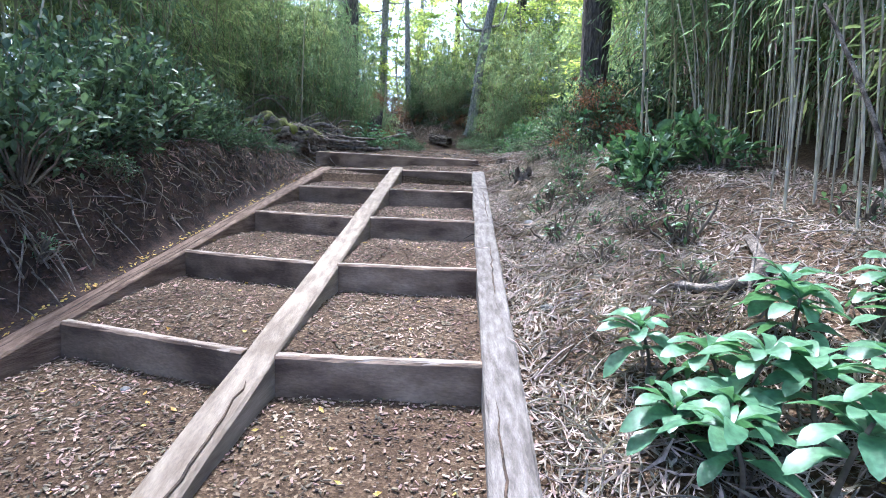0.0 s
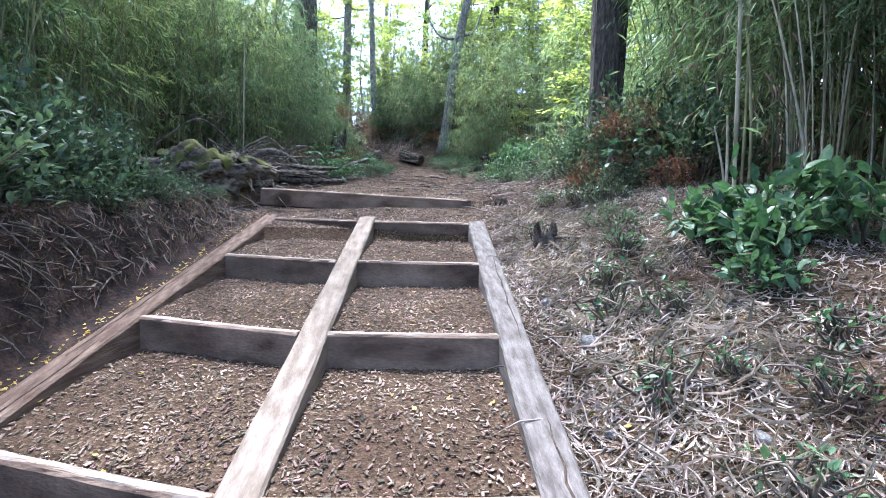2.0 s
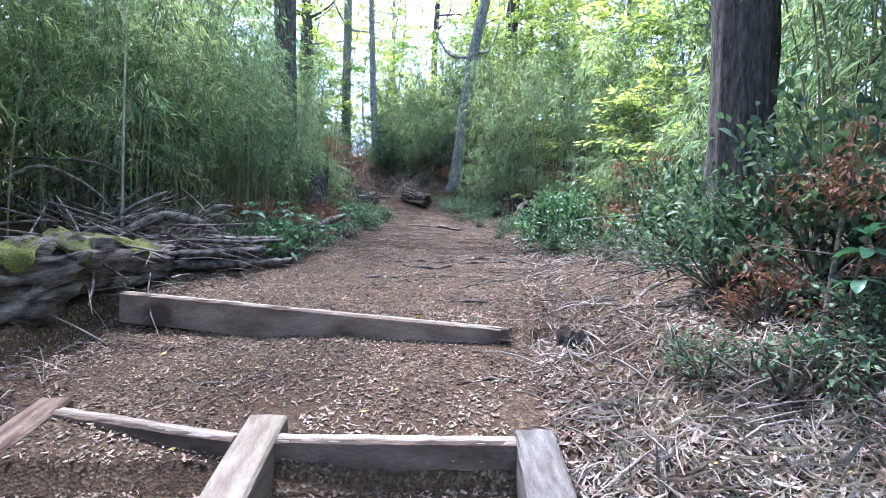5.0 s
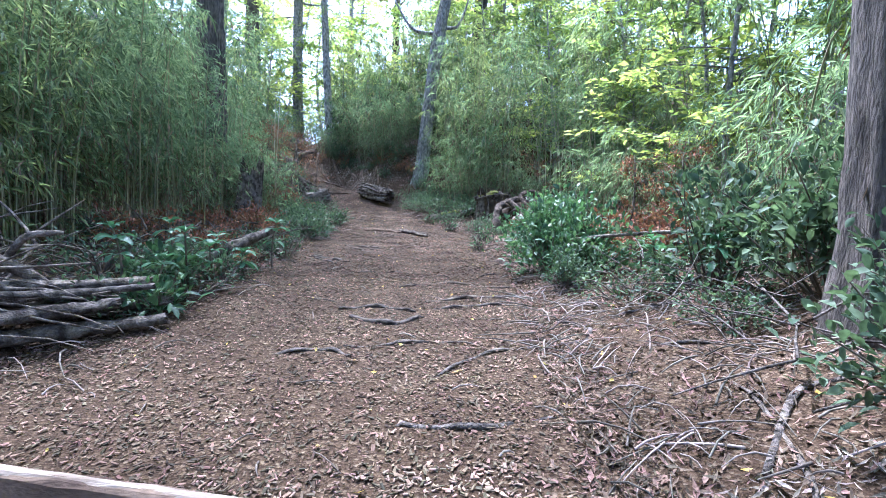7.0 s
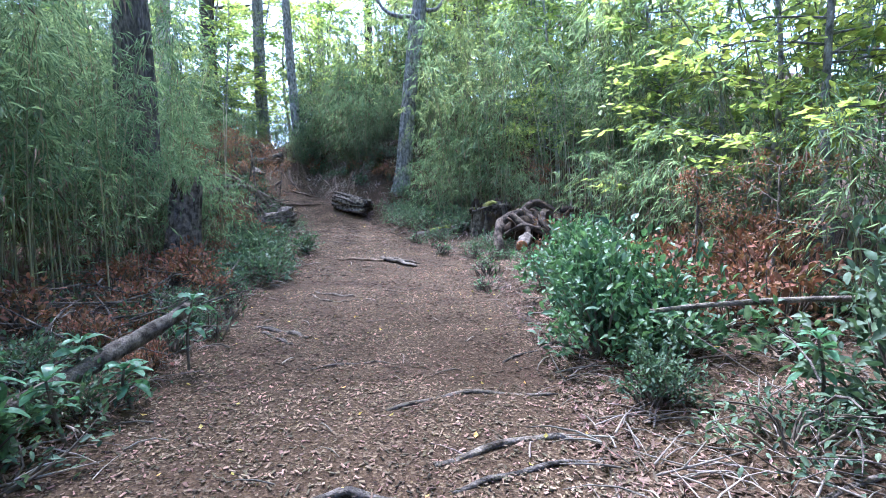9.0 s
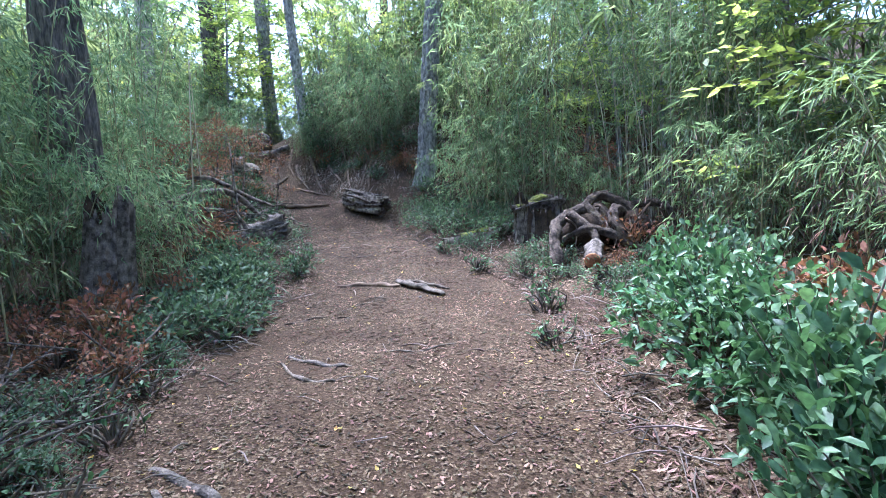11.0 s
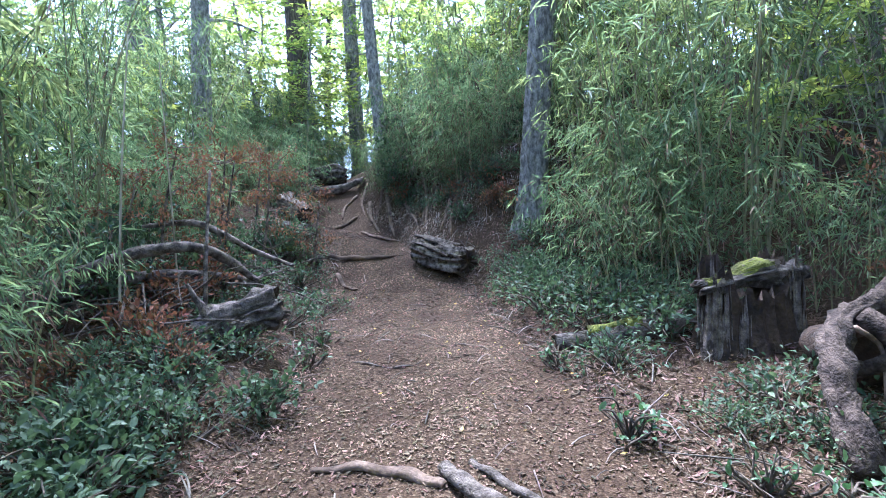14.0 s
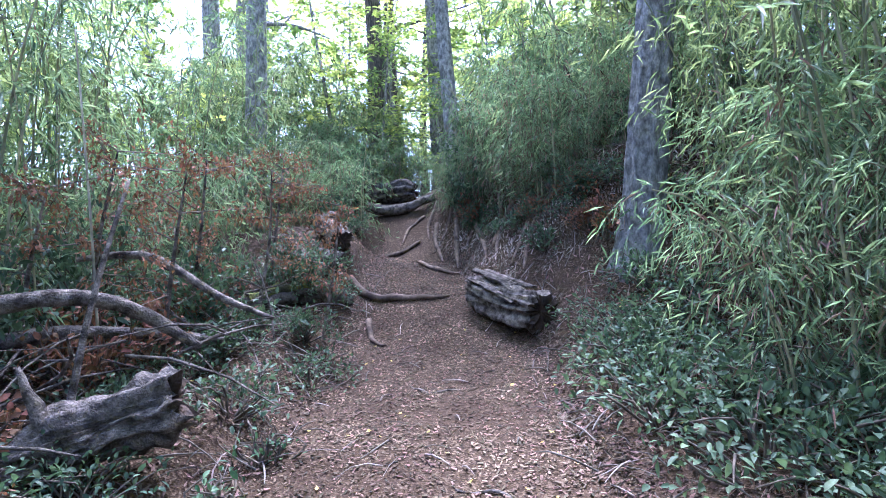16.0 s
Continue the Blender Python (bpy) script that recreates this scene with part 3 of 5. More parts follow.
for i in range(26):
    put(FAR, rng.uniform(-20, 18), rng.uniform(29, 44), rng.uniform(0.9, 1.3))


def shrub_meshes(seed, radius=0.7, height=1.0, leaves=900, size=0.065):
    r = np.random.default_rng(seed)
    stem, leaf = Build(), Build()
    n = 26
    per = leaves // n
    for k in range(n):
        a, e = r.uniform(0, 6.28), r.uniform(0.15, 1.35)
        tip = np.array([math.cos(a) * math.cos(e) * radius, math.sin(a) * math.cos(e) * radius, height * (0.1 + 0.9 * math.sin(e))]) * r.uniform(0.65, 1.12)
        pts = smooth_line([(0, 0, -0.08), tip * 0.5 + r.normal(0, 0.06, 3), tip], 6)
        tube(stem, pts, np.linspace(0.011, 0.003, 6), 4, cap=False)
        t = r.uniform(0.45, 1.0, per)
        pos = np.stack([np.interp(t, np.linspace(0, 1, 6), pts[:, c]) for c in range(3)], -1) + r.normal(0, 0.075 * radius / 0.7, (per, 3))
        way = unit(tip)[None] * 0.7 + r.normal(0, 0.6, (per, 3)) + np.array([0, 0, 0.2])
        L = size * r.uniform(0.6, 1.3, per)
        leaf_set(leaf, pos, way, L, L * 0.45, r, 0.2, 0.15, broad=True)
    return stem, leaf


def shrub_kind(name, label, category, leaf_mat, group="", **kw):
    s, l = shrub_meshes(**kw)
    ob = thing(name, (0, 0, -50), label, category, group)
    tagged(part("stem_tangle", s, "stem", ob), kind="stuff")
    tagged(part("foliage", l, leaf_mat, ob), kind="stuff")
    return ob


BUSH = [shrub_kind("shrub", "dark evergreen shrub with small glossy leaves", "shrub", "shrub_leaf", "evergreen shrubs", seed=60 + s, leaves=1200, size=0.09) for s in range(3)]
COVER = [shrub_kind("low_plant", "low spreading plant with small dark green leaves", "plant", "shrub_leaf", "ground cover", seed=70 + s, radius=0.55, height=0.32, leaves=560, size=0.055) for s in range(2)]
LAUREL = [shrub_kind("laurel_shrub", "rounded shrub with broad glossy green leaves", "shrub", "plant_leaf", "broad-leaved shrubs", seed=75 + s, radius=0.7, height=1.0, leaves=1100, size=0.105) for s in range(2)]
BROAD = [shrub_kind("broadleaf_plant", "young plant with broad glossy green leaves", "plant", "plant_leaf", "broadleaf plants", seed=80 + s, radius=0.42, height=0.42, leaves=230, size=0.15) for s in range(3)]
MID = [shrub_kind("leafy_plant", "low leafy plant with rounded dark green leaves", "plant", "shrub_leaf", "leafy plants", seed=86 + s, radius=0.42, height=0.36, leaves=330, size=0.085) for s in range(3)]
SPRIG = [shrub_kind("seedling", "small seedling with a few bright green leaves", "plant", "plant_leaf", "seedlings", seed=90 + s, radius=0.2, height=0.18, leaves=70, size=0.055) for s in range(3)]
FERN = [shrub_kind("dead_fern", "withered fern with curled orange-brown fronds", "fern", "brown_frond", "withered ferns", seed=95 + s, radius=0.4, height=0.5, leaves=420, size=0.07) for s in range(2)]

set_out(BUSH, (-3.2, 2.6, 1.0), (-3.9, 3.0, 1.3), (-3.0, 3.6, 1.0), (-3.3, 4.6, 1.1), (-3.1, 5.4, 1.0), (-3.7, 5.8, 1.2), (-3.2, 6.3, 0.9), (-3.0, 7.0, 0.7), (3.0, 7.5, 1.0), (3.2, 8.3, 1.2))
set_out(BUSH, (2.6, 8.6, 1.1), (2.1, 8.9, 0.8), (3.0, 10.4, 1.2), (2.7, 11.2, 1.0), (1.75, 11.9, 0.4))
set_out(LAUREL, (2.3, 12.6, 0.8), (1.85, 12.8, 0.8), (2.1, 13.2, 0.9), (2.4, 13.9, 0.75), (2.35, 14.4, 0.85), (2.75, 15.4, 0.75), (2.6, 15.0, 0.65))
set_out(BUSH, (2.9, 15.2, 0.8), (-2.9, 19.0, 0.9), (-3.2, 20.0, 1.0), (-2.6, 20.6, 0.8), (-2.5, 21.8, 0.7), (1.4, 23.6, 0.8))
set_out(BUSH, (0.9, 24.2, 0.8), (0.2, 24.6, 0.9), (-0.5, 25.2, 0.8))
set_out(COVER, (1.7, 6.6, 0.7), (1.9, 7.6, 0.8), (2.3, 7.9, 0.9), (1.5, 8.0, 0.6), (-2.9, 8.0, 0.7), (-3.1, 9.1, 0.9), (2.3, 10.4, 0.8), (-1.9, 11.2, 0.9), (-1.6, 11.6, 1.0))
set_out(COVER, (-2.3, 11.9, 1.0), (-1.5, 12.3, 0.8), (-2.1, 12.9, 0.8), (-1.5, 15.9, 1.0), (-1.25, 16.6, 1.0), (-1.6, 17.2, 1.1), (-1.2, 17.6, 0.9), (2.4, 17.6, 0.7), (-1.7, 18.2, 1.0), (1.5, 18.8, 0.8))
set_out(COVER, (2.0, 19.2, 1.0), (-2.0, 19.2, 0.9), (-1.5, 19.6, 0.9), (1.5, 19.7, 1.2), (-2.3, 20.0, 1.0), (1.9, 20.0, 1.2), (1.1, 20.2, 1.1), (1.7, 20.5, 1.2), (-1.5, 20.5, 0.8), (0.9, 20.9, 1.0))
set_out(COVER, (-1.9, 21.0, 0.9), (1.9, 21.2, 1.2), (1.2, 21.3, 1.0), (0.8, 21.6, 0.9), (-2.2, 21.9, 0.9), (-2.6, 22.3, 0.9), (1.0, 22.5, 0.9), (0.4, 23.4, 0.7), (-3.0, 23.6, 0.9), (-0.2, 24.0, 0.7))
set_out(COVER, (-3.5, 24.8, 0.9))
set_out(BROAD, (1.9, 4.9, 0.6), (2.7, 5.1, 1.0), (2.1, 5.2, 1.0), (2.4, 5.5, 1.1), (2.0, 5.7, 0.9), (-1.6, 11.2, 0.7), (-1.75, 11.9, 0.8), (2.15, 12.6, 0.7), (2.3, 13.0, 0.8))
set_out(SPRIG, (-2.75, 3.4, 0.9), (1.15, 3.6, 1.0), (1.75, 3.6, 1.3), (1.9, 4.3, 1.0), (1.35, 4.3, 0.8), (1.4, 5.0, 1.0), (1.2, 5.6, 1.1), (1.5, 6.0, 1.0), (1.0, 6.9, 0.9), (1.75, 12.0, 1.0))
set_out(SPRIG, (-1.4, 13.4, 1.0), (-1.5, 13.9, 1.0), (-1.5, 14.6, 1.1), (-1.3, 14.9, 0.9), (1.6, 15.4, 1.1), (1.8, 16.2, 1.2), (1.9, 17.4, 1.0), (1.4, 17.9, 1.2), (-0.95, 18.9, 1.0), (1.1, 19.0, 1.0))
set_out(SPRIG, (-1.05, 19.4, 1.0))
set_out(FERN, (2.6, 7.4, 0.8), (2.0, 8.3, 0.7), (3.2, 12.6, 1.2), (3.5, 13.4, 1.1), (-2.5, 13.6, 0.9), (-2.0, 14.2, 0.8), (-2.0, 15.1, 0.7), (3.4, 17.8, 1.1), (-2.3, 19.6, 1.0), (-2.6, 20.5, 1.1))
set_out(FERN, (3.4, 14.2, 1.3), (3.0, 13.7, 1.1), (3.9, 13.6, 1.4), (3.7, 14.9, 1.2), (4.3, 14.2, 1.3), (3.2, 15.6, 1.0), (3.0, 12.9, 0.9))
set_out(FERN, (0.8, 22.6, 0.9), (0.5, 23.2, 0.8))


def rosette_plant(x, y, h, seed, size=0.2, stems=1):
    """A stem with whorls of large leaves at its tip, as of a laurel."""
    r = np.random.default_rng(seed)
    ob = thing("whorled_plant", on_ground(x, y), "plant with whorls of large glossy bright green leaves", "plant", "whorled plants")
    tip = np.array([r.normal(0, 0.05), r.normal(0, 0.05), h])
    b = Build()
    tube(b, smooth_line([(0, 0, -0.05), tip * 0.5 + r.normal(0, 0.02, 3), tip], 8), np.linspace(0.011, 0.006, 8), 6)
    part("stem", b, "stem", ob)
    for level, count, rise in ((1.0, 7, 0.55), (0.86, 6, 0.15), (0.6, 4, -0.05)):
        a0 = r.uniform(0, 6.28)
        for k in range(count):
            a = a0 + k * 6.283 / count + r.normal(0, 0.15)
            lf = Build()
            L = size * r.uniform(0.75, 1.1) * (0.85 if level == 1.0 else 1)
            round_leaf(lf, tip * level, (math.cos(a), math.sin(a), rise + r.normal(0, 0.12)), L, L * 0.38, r)
            part("leaf", lf, "big_leaf", ob)
    return ob


def on_ground(x, y):
    return (x, y, gz(x, y))


k = 0
for x, y, h in ((0.98, 2.28, 0.26), (1.2, 1.85, 0.3), (1.45, 2.0, 0.34), (1.62, 1.7, 0.36), (1.32, 1.6, 0.3), (1.8, 2.05, 0.3), (1.05, 1.75, 0.2), (1.55, 2.3, 0.25), (2.0, 1.75, 0.4), (1.15, 2.05, 0.2), (1.75, 1.45, 0.35), (1.0, 1.55, 0.25), (1.2, 1.45, 0.3), (1.45, 1.45, 0.35), (0.9, 1.75, 0.18)):
    k += 1
    rosette_plant(x, y, h, 400 + k, 0.22)
for x, y, h in ((-1.55, 11.75, 0.5), (-1.8, 12.0, 0.5), (-1.4, 12.0, 0.35), (-1.95, 11.5, 0.5), (-1.25, 12.4, 0.25), (-1.6, 12.4, 0.35), (-1.7, 11.4, 0.35), (-1.15, 13.0, 0.5), (2.2, 15.1, 0.35), (2.25, 14.7, 0.3), (2.3, 11.4, 0.4), (2.5, 11.0, 0.45), (2.1, 7.8, 0.55), (2.5, 7.9, 0.6)):
    k += 1
    rosette_plant(x, y, h, 400 + k, 0.15)


set_out(LOW, (3.9, 18.7, 0.6), (4.5, 16.8, 0.8), (3.3, 19.4, 0.8))
set_out(BARE, (4.3, 17.9, 0.8), (4.7, 17.2, 0.85), (4.1, 19.0, 0.8))
set_out(TALL, (4.6, 18.4, 0.8), (4.7, 16.2, 0.75))
set_out(COVER, (-0.75, 24.0, 0.7), (-0.25, 23.6, 0.7), (0.35, 23.1, 0.8), (-1.15, 24.6, 0.6), (0.85, 23.1, 0.8), (-0.4, 24.3, 0.8), (0.3, 23.8, 0.9))
set_out(FERN, (0.6, 22.8, 0.7), (-0.1, 24.0, 0.7), (-1.7, 13.7, 0.6), (-1.4, 13.0, 0.5), (-1.9, 13.2, 0.7), (3.0, 17.2, 0.5), (3.7, 18.3, 0.9))
set_out(COVER, (-1.35, 14.0, 0.5), (-1.6, 14.5, 0.6), (2.4, 17.2, 0.5), (2.0, 17.9, 0.6), (2.9, 16.9, 0.6))
set_out(SPRIG, (-1.15, 13.7, 1.0), (-1.25, 14.3, 1.1), (-1.5, 13.5, 1.0), (1.9, 16.7, 1.0), (2.15, 17.2, 1.1))


# undergrowth along both edges of the path
strip(LOW, 23.2, 26.2, 1.1, 2.2, 1, 9, 0.4, 0.6)
strip(MID, 22.6, 25.6, 0.5, 1.8, 1, 9, 0.6, 0.9)
set_out(LOW, (-2.7, 16.4, 0.8), (-2.9, 17.0, 0.8), (-1.6, 25.3, 0.6), (-1.2, 25.0, 0.6), (-0.8, 24.8, 0.65), (-1.95, 25.5, 0.5))
set_out(FERN, (-1.55, 14.9, 0.7), (-1.8, 15.4, 0.9), (-2.05, 15.9, 1.0), (-1.9, 18.35, 0.7), (-1.6, 18.2, 0.6))
strip(COVER, 12.5, 22.5, 0.35, 2.2, -1, 22, 0.6, 1.0)
strip(COVER, 10.0, 18.5, 0.7, 2.4, 1, 12, 0.6, 0.95)
strip(COVER, 19.3, 22.0, 0.25, 1.5, 1, 12, 0.8, 1.1)
strip(COVER, 22.4, 26.5, 0.5, 2.2, 1, 13, 0.6, 1.0)
strip(SPRIG, 1.5, 9, 0.5, 2.4, 1, 15, 0.7, 1.2)
strip(SPRIG, 10, 19, 0.8, 2.0, 1, 10, 0.7, 1.2)
strip(SPRIG, 12, 22, 0.3, 1.5, -1, 14, 0.7, 1.2)
strip(FERN, 13, 18, 1.0, 2.2, -1, 5, 0.6, 0.9)
strip(FERN, 18.3, 22, 1.0, 2.2, -1, 6, 0.8, 1.2)
strip(FERN, 22.5, 26, 0.6, 2.0, 1, 5, 0.6, 0.9)
strip(MID, 15.6, 18.2, 0.15, 1.1, -1, 14, 0.7, 1.0)
strip(MID, 1.0, 8.0, 0.55, 1.0, -1, 9, 0.6, 0.9)
strip(BUSH, 0.8, 7.2, 0.8, 1.5, -1, 9, 0.7, 1.0)
strip(COVER, 0.8, 8.2, 0.45, 0.9, -1, 10, 0.5, 0.8)
set_out(BUSH, (-3.4, 24.2, 0.7), (1.0, 24.4, 1.0), (0.4, 24.7, 1.1), (-1.35, 24.9, 0.9), (-0.3, 25.0, 1.1), (-3.9, 25.2, 0.9), (-0.9, 25.3, 1.1), (0.1, 25.7, 1.3), (-1.5, 25.8, 1.0), (-4.2, 26.4, 1.0))


# ---- trees ----
def tree(x, y, dia, height, label, mat="bark", lean=(0.0, 0.0), crown=(7.0, 3.5, 2600), kink=0.0, limbs=7, seed=0, near=False, leaf="crown_leaf", stub=()):
    r = np.random.default_rng(seed)
    ob = thing("tree", (x, y, gz(x, y)), label, "tree", "forest trees")
    sides, n = (36, 70) if near else (14, 18)
    t = np.linspace(0, 1, n)
    pts = np.stack([lean[0] * t * height + kink * np.sin(t * 9 + seed), lean[1] * t * height + kink * np.cos(t * 7), t * height - 0.25], -1)
    rad = dia / 2 * (1 - 0.62 * t) * (1 + 0.55 * np.exp(-(t * height) / 0.35))
    b = Build()
    tube(b, pts, rad, sides, 0.05 if near else 0.03, r, ridges=9 if near else 5)
    part("trunk", b, mat, ob)
    c0, cr, count = crown
    lb = Build()
    ends = []
    for k in range(limbs):
        f = r.uniform(c0 / height, 0.95)
        p = np.array([np.interp(f, t, pts[:, i]) for i in range(3)])
        a = r.uniform(0, 6.28)
        d = np.array([math.cos(a), math.sin(a), r.uniform(0.1, 0.8)]) * cr * r.uniform(0.5, 1.0)
        line = smooth_line([p, p + d * 0.5 + r.normal(0, 0.2, 3), p + d], 7)
        tube(lb, line, np.linspace(dia * 0.14, 0.015, 7), 6)
        ends += [line[3], line[4], line[5], line[6]]
    for z0, d in stub:
        p = np.array([np.interp(z0 / height, t, pts[:, i]) for i in range(3)])
        d = np.array(d, float)
        tube(lb, smooth_line([p, p + d * [0.6, 0.6, 0.1], p + d], 8), np.linspace(dia * 0.16, 0.02, 8), 6)
    if lb.n:
        tagged(part("branchwork", lb, mat, ob), kind="stuff")
    if count:
        ends = np.array(ends)
        cl = ends[r.integers(len(ends), size=count // 40)] + r.normal(0, cr * 0.28, (count // 40, 3))
        pos = np.repeat(cl, 40, 0) + r.normal(0, 0.34, (len(cl) * 40, 3)) * [1, 1, 0.55]
        way = r.normal(0, 1, pos.shape) * [1, 1, 0.5] - [0, 0, 0.2]
        L = r.uniform(0.13, 0.28, len(pos))
        lf = Build()
        leaf_set(lf, pos, way, L, L * 0.5, r, 0.2, 0.1)
        tagged(part("crown", lf, leaf, ob), kind="stuff")
    return ob


tree(2.75, 9.75, 0.52, 17, "big dark tree with deeply ridged bark beside the path", seed=1, near=True, crown=(8, 4, 3000))
tree(0.95, 22.3, 0.42, 15, "slender grey tree with a bent trunk, its bark paled for haze", "bark_pale", (0.17, 0.02), (7.5, 3, 1200), 0.12, seed=2, near=True, stub=((4.6, (-1.3, 0, 0.9)), (4.8, (0.9, 0.2, 1.1))))
tree(-1.85, 25.8, 0.27, 16, "slender tree with a smooth grey-brown trunk", "bark_pale", (-0.04, 0.0), (7, 3, 2400), 0.03, seed=3, stub=((6.5, (-1.2, 0, 0.4)),))
tree(3.6, 26.8, 0.6, 17, "tall grey tree with rough bark", "bark", (0.01, 0), (7, 3.5, 2600), 0.08, seed=4)
tree(-3.38, 18.0, 0.6, 17, "thick tree with grey cracked bark in the bamboo", "bark", (0.0, 0), (7, 3.5, 2600), 0.02, seed=5, near=True)
def forest_trees(seed, *spots):
    for k, (x, y, d) in enumerate(spots):
        # wide dense crowns up to y 23, added to shade the path from above
        crown = (rng.uniform(3.5, 6), 3.4, 1300) if y > 23 else (rng.uniform(6, 8), 5.0, 4400)
        tree(x, y, d, rng.uniform(13, 18), "tall slender forest tree with a crown in light sunlit yellow-green", "bark_pale" if k % 3 else "bark",
             (rng.normal(0, 0.03), rng.normal(0, 0.02)), crown, 0.06, limbs=12, seed=seed + k)


# trees behind the start are unseen, added for the shade of their crowns
forest_trees(100, (1.5, -12, 0.5), (10, -9, 0.5), (-11, -8, 0.5), (-5.5, -6, 0.5), (5.5, -5, 0.5), (-6.8, -1.5, 0.4), (6.6, 2.0, 0.4), (-6.6, 3.5, 0.4), (-13, 6, 0.5))
forest_trees(109, (7.5, 7, 0.45), (-7.0, 9, 0.4), (13, 9, 0.5), (6.2, 11.0, 0.35), (8.5, 14, 0.45), (-10, 14, 0.5), (-6.0, 14.5, 0.35), (-8, 20, 0.45))
forest_trees(118, (-15, 22, 0.5), (14, 22, 0.5), (-5.6, 24.6, 0.4), (8.5, 26, 0.45), (-8.5, 27, 0.5), (-3.6, 30, 0.5), (-5.5, 30, 0.55), (5.5, 31, 0.5), (-12, 32, 0.5), (-6.2, 33, 0.55))
forest_trees(127, (0.5, 33, 0.45), (10.5, 33, 0.5), (15, 37, 0.5), (3.0, 38, 0.55), (-17, 40, 0.5), (-2, 41, 0.5), (-9, 42, 0.5), (9, 42, 0.5))


def sapling_kind(seed, leaf="crown_leaf"):
    r = np.random.default_rng(seed)
    ob = thing("young_tree", (0, 0, -50), "young slender tree with leaves in bright sunlit yellow-green", "tree", "young trees")
    h = 7.5
    b, lf, lb = Build(), Build(), Build()
    t = np.linspace(0, 1, 12)
    pts = np.stack([0.25 * np.sin(t * 5 + seed), 0.2 * np.cos(t * 4 + seed) - 0.2, t * h - 0.2], -1)
    tube(b, pts, np.linspace(0.055, 0.01, 12), 8)
    part("trunk", b, "bark_pale", ob)
    for k in range(34):
        z = r.uniform(0.8, h)
        p = np.array([np.interp(z, pts[:, 2], pts[:, i]) for i in range(3)])
        a = r.uniform(0, 6.28)
        ln = r.uniform(0.7, 1.7) * (1.15 - 0.5 * z / h)
        d = np.array([math.cos(a), math.sin(a), r.uniform(-0.05, 0.5)]) * ln
        line = smooth_line([p, p + d * 0.6, p + d - [0, 0, 0.15]], 5)
        tube(lb, line, np.linspace(0.016, 0.004, 5), 4, cap=False)
        n = 50
        f = r.uniform(0.25, 1.05, n)
        pos = p + d * f[:, None] - np.array([0, 0, 0.15]) * f[:, None] ** 2 + r.normal(0, 0.13, (n, 3)) * [1, 1, 0.35]
        way = unit(d)[None] * 0.5 + r.normal(0, 0.7, (n, 3)) * [1, 1, 0.3]
        L = r.uniform(0.11, 0.2, n)
        leaf_set(lf, pos, way, L, L * 0.5, r, 0.15, 0.15)
    tagged(part("branchwork", lb, "bark_pale", ob), kind="stuff")
    tagged(part("foliage", lf, leaf, ob), kind="stuff")
    return ob


YOUNG = [sapling_kind(300 + i) for i in range(4)]
set_out(YOUNG, (8.4, 4, 1.2), (-7.6, 5, 1.2), (-8.2, 12, 1.1), (6.3, 12.6, 1.1), (4.6, 13.2, 0.9), (4.9, 15.4, 0.95), (6.5, 15.9, 1.1), (-9.0, 16.5, 1.2), (9, 17, 1.2), (5.6, 17.8, 1.0))
set_out(YOUNG, (4.6, 20.6, 0.9), (7.6, 21, 1.2), (-6.3, 21, 1.0), (5.2, 22.8, 1.0), (-7.4, 24.5, 1.1), (4.0, 25.0, 1.0), (0.3, 25.3, 0.36), (-0.6, 25.6, 0.4), (0.9, 25.9, 0.5), (1.8, 26.0, 0.8))
set_out(YOUNG, (-12, 26, 1.4), (5.6, 27, 1.2), (-1.7, 27.4, 0.6), (2.2, 27.5, 1.1), (12, 28, 1.4), (-4.6, 28.4, 0.9), (-6.2, 28.6, 1.1), (0.6, 29, 1.1), (-3.4, 29.5, 1.0), (-9.5, 29.5, 1.3))
set_out(YOUNG, (-1.2, 30, 1.2), (8.5, 30, 1.4), (-5.2, 31, 1.3), (-7.5, 32, 1.3), (2.5, 32, 1.4), (-3.0, 33, 1.4), (5.5, 34, 1.5), (-1, 36, 1.6), (-10, 36, 1.6), (11, 36, 1.6))
set_out(YOUNG, (-5, 37, 1.6))
# added bright-leaved trees that stand in for sunlit foliage on the right
set_out(YOUNG, (3.4, 24.5, 0.9), (4.4, 22.0, 0.9), (4.2, 26.2, 1.0), (5.2, 19.5, 0.9), (6.0, 24.0, 1.1), (3.0, 27.6, 1.1), (5.0, 29.2, 1.2), (4.8, 17.0, 0.8), (4.6, 14.4, 0.75))
for i in range(16):
    put(YOUNG, rng.uniform(-22, 20), rng.uniform(31, 50), rng.uniform(1.4, 2.1))


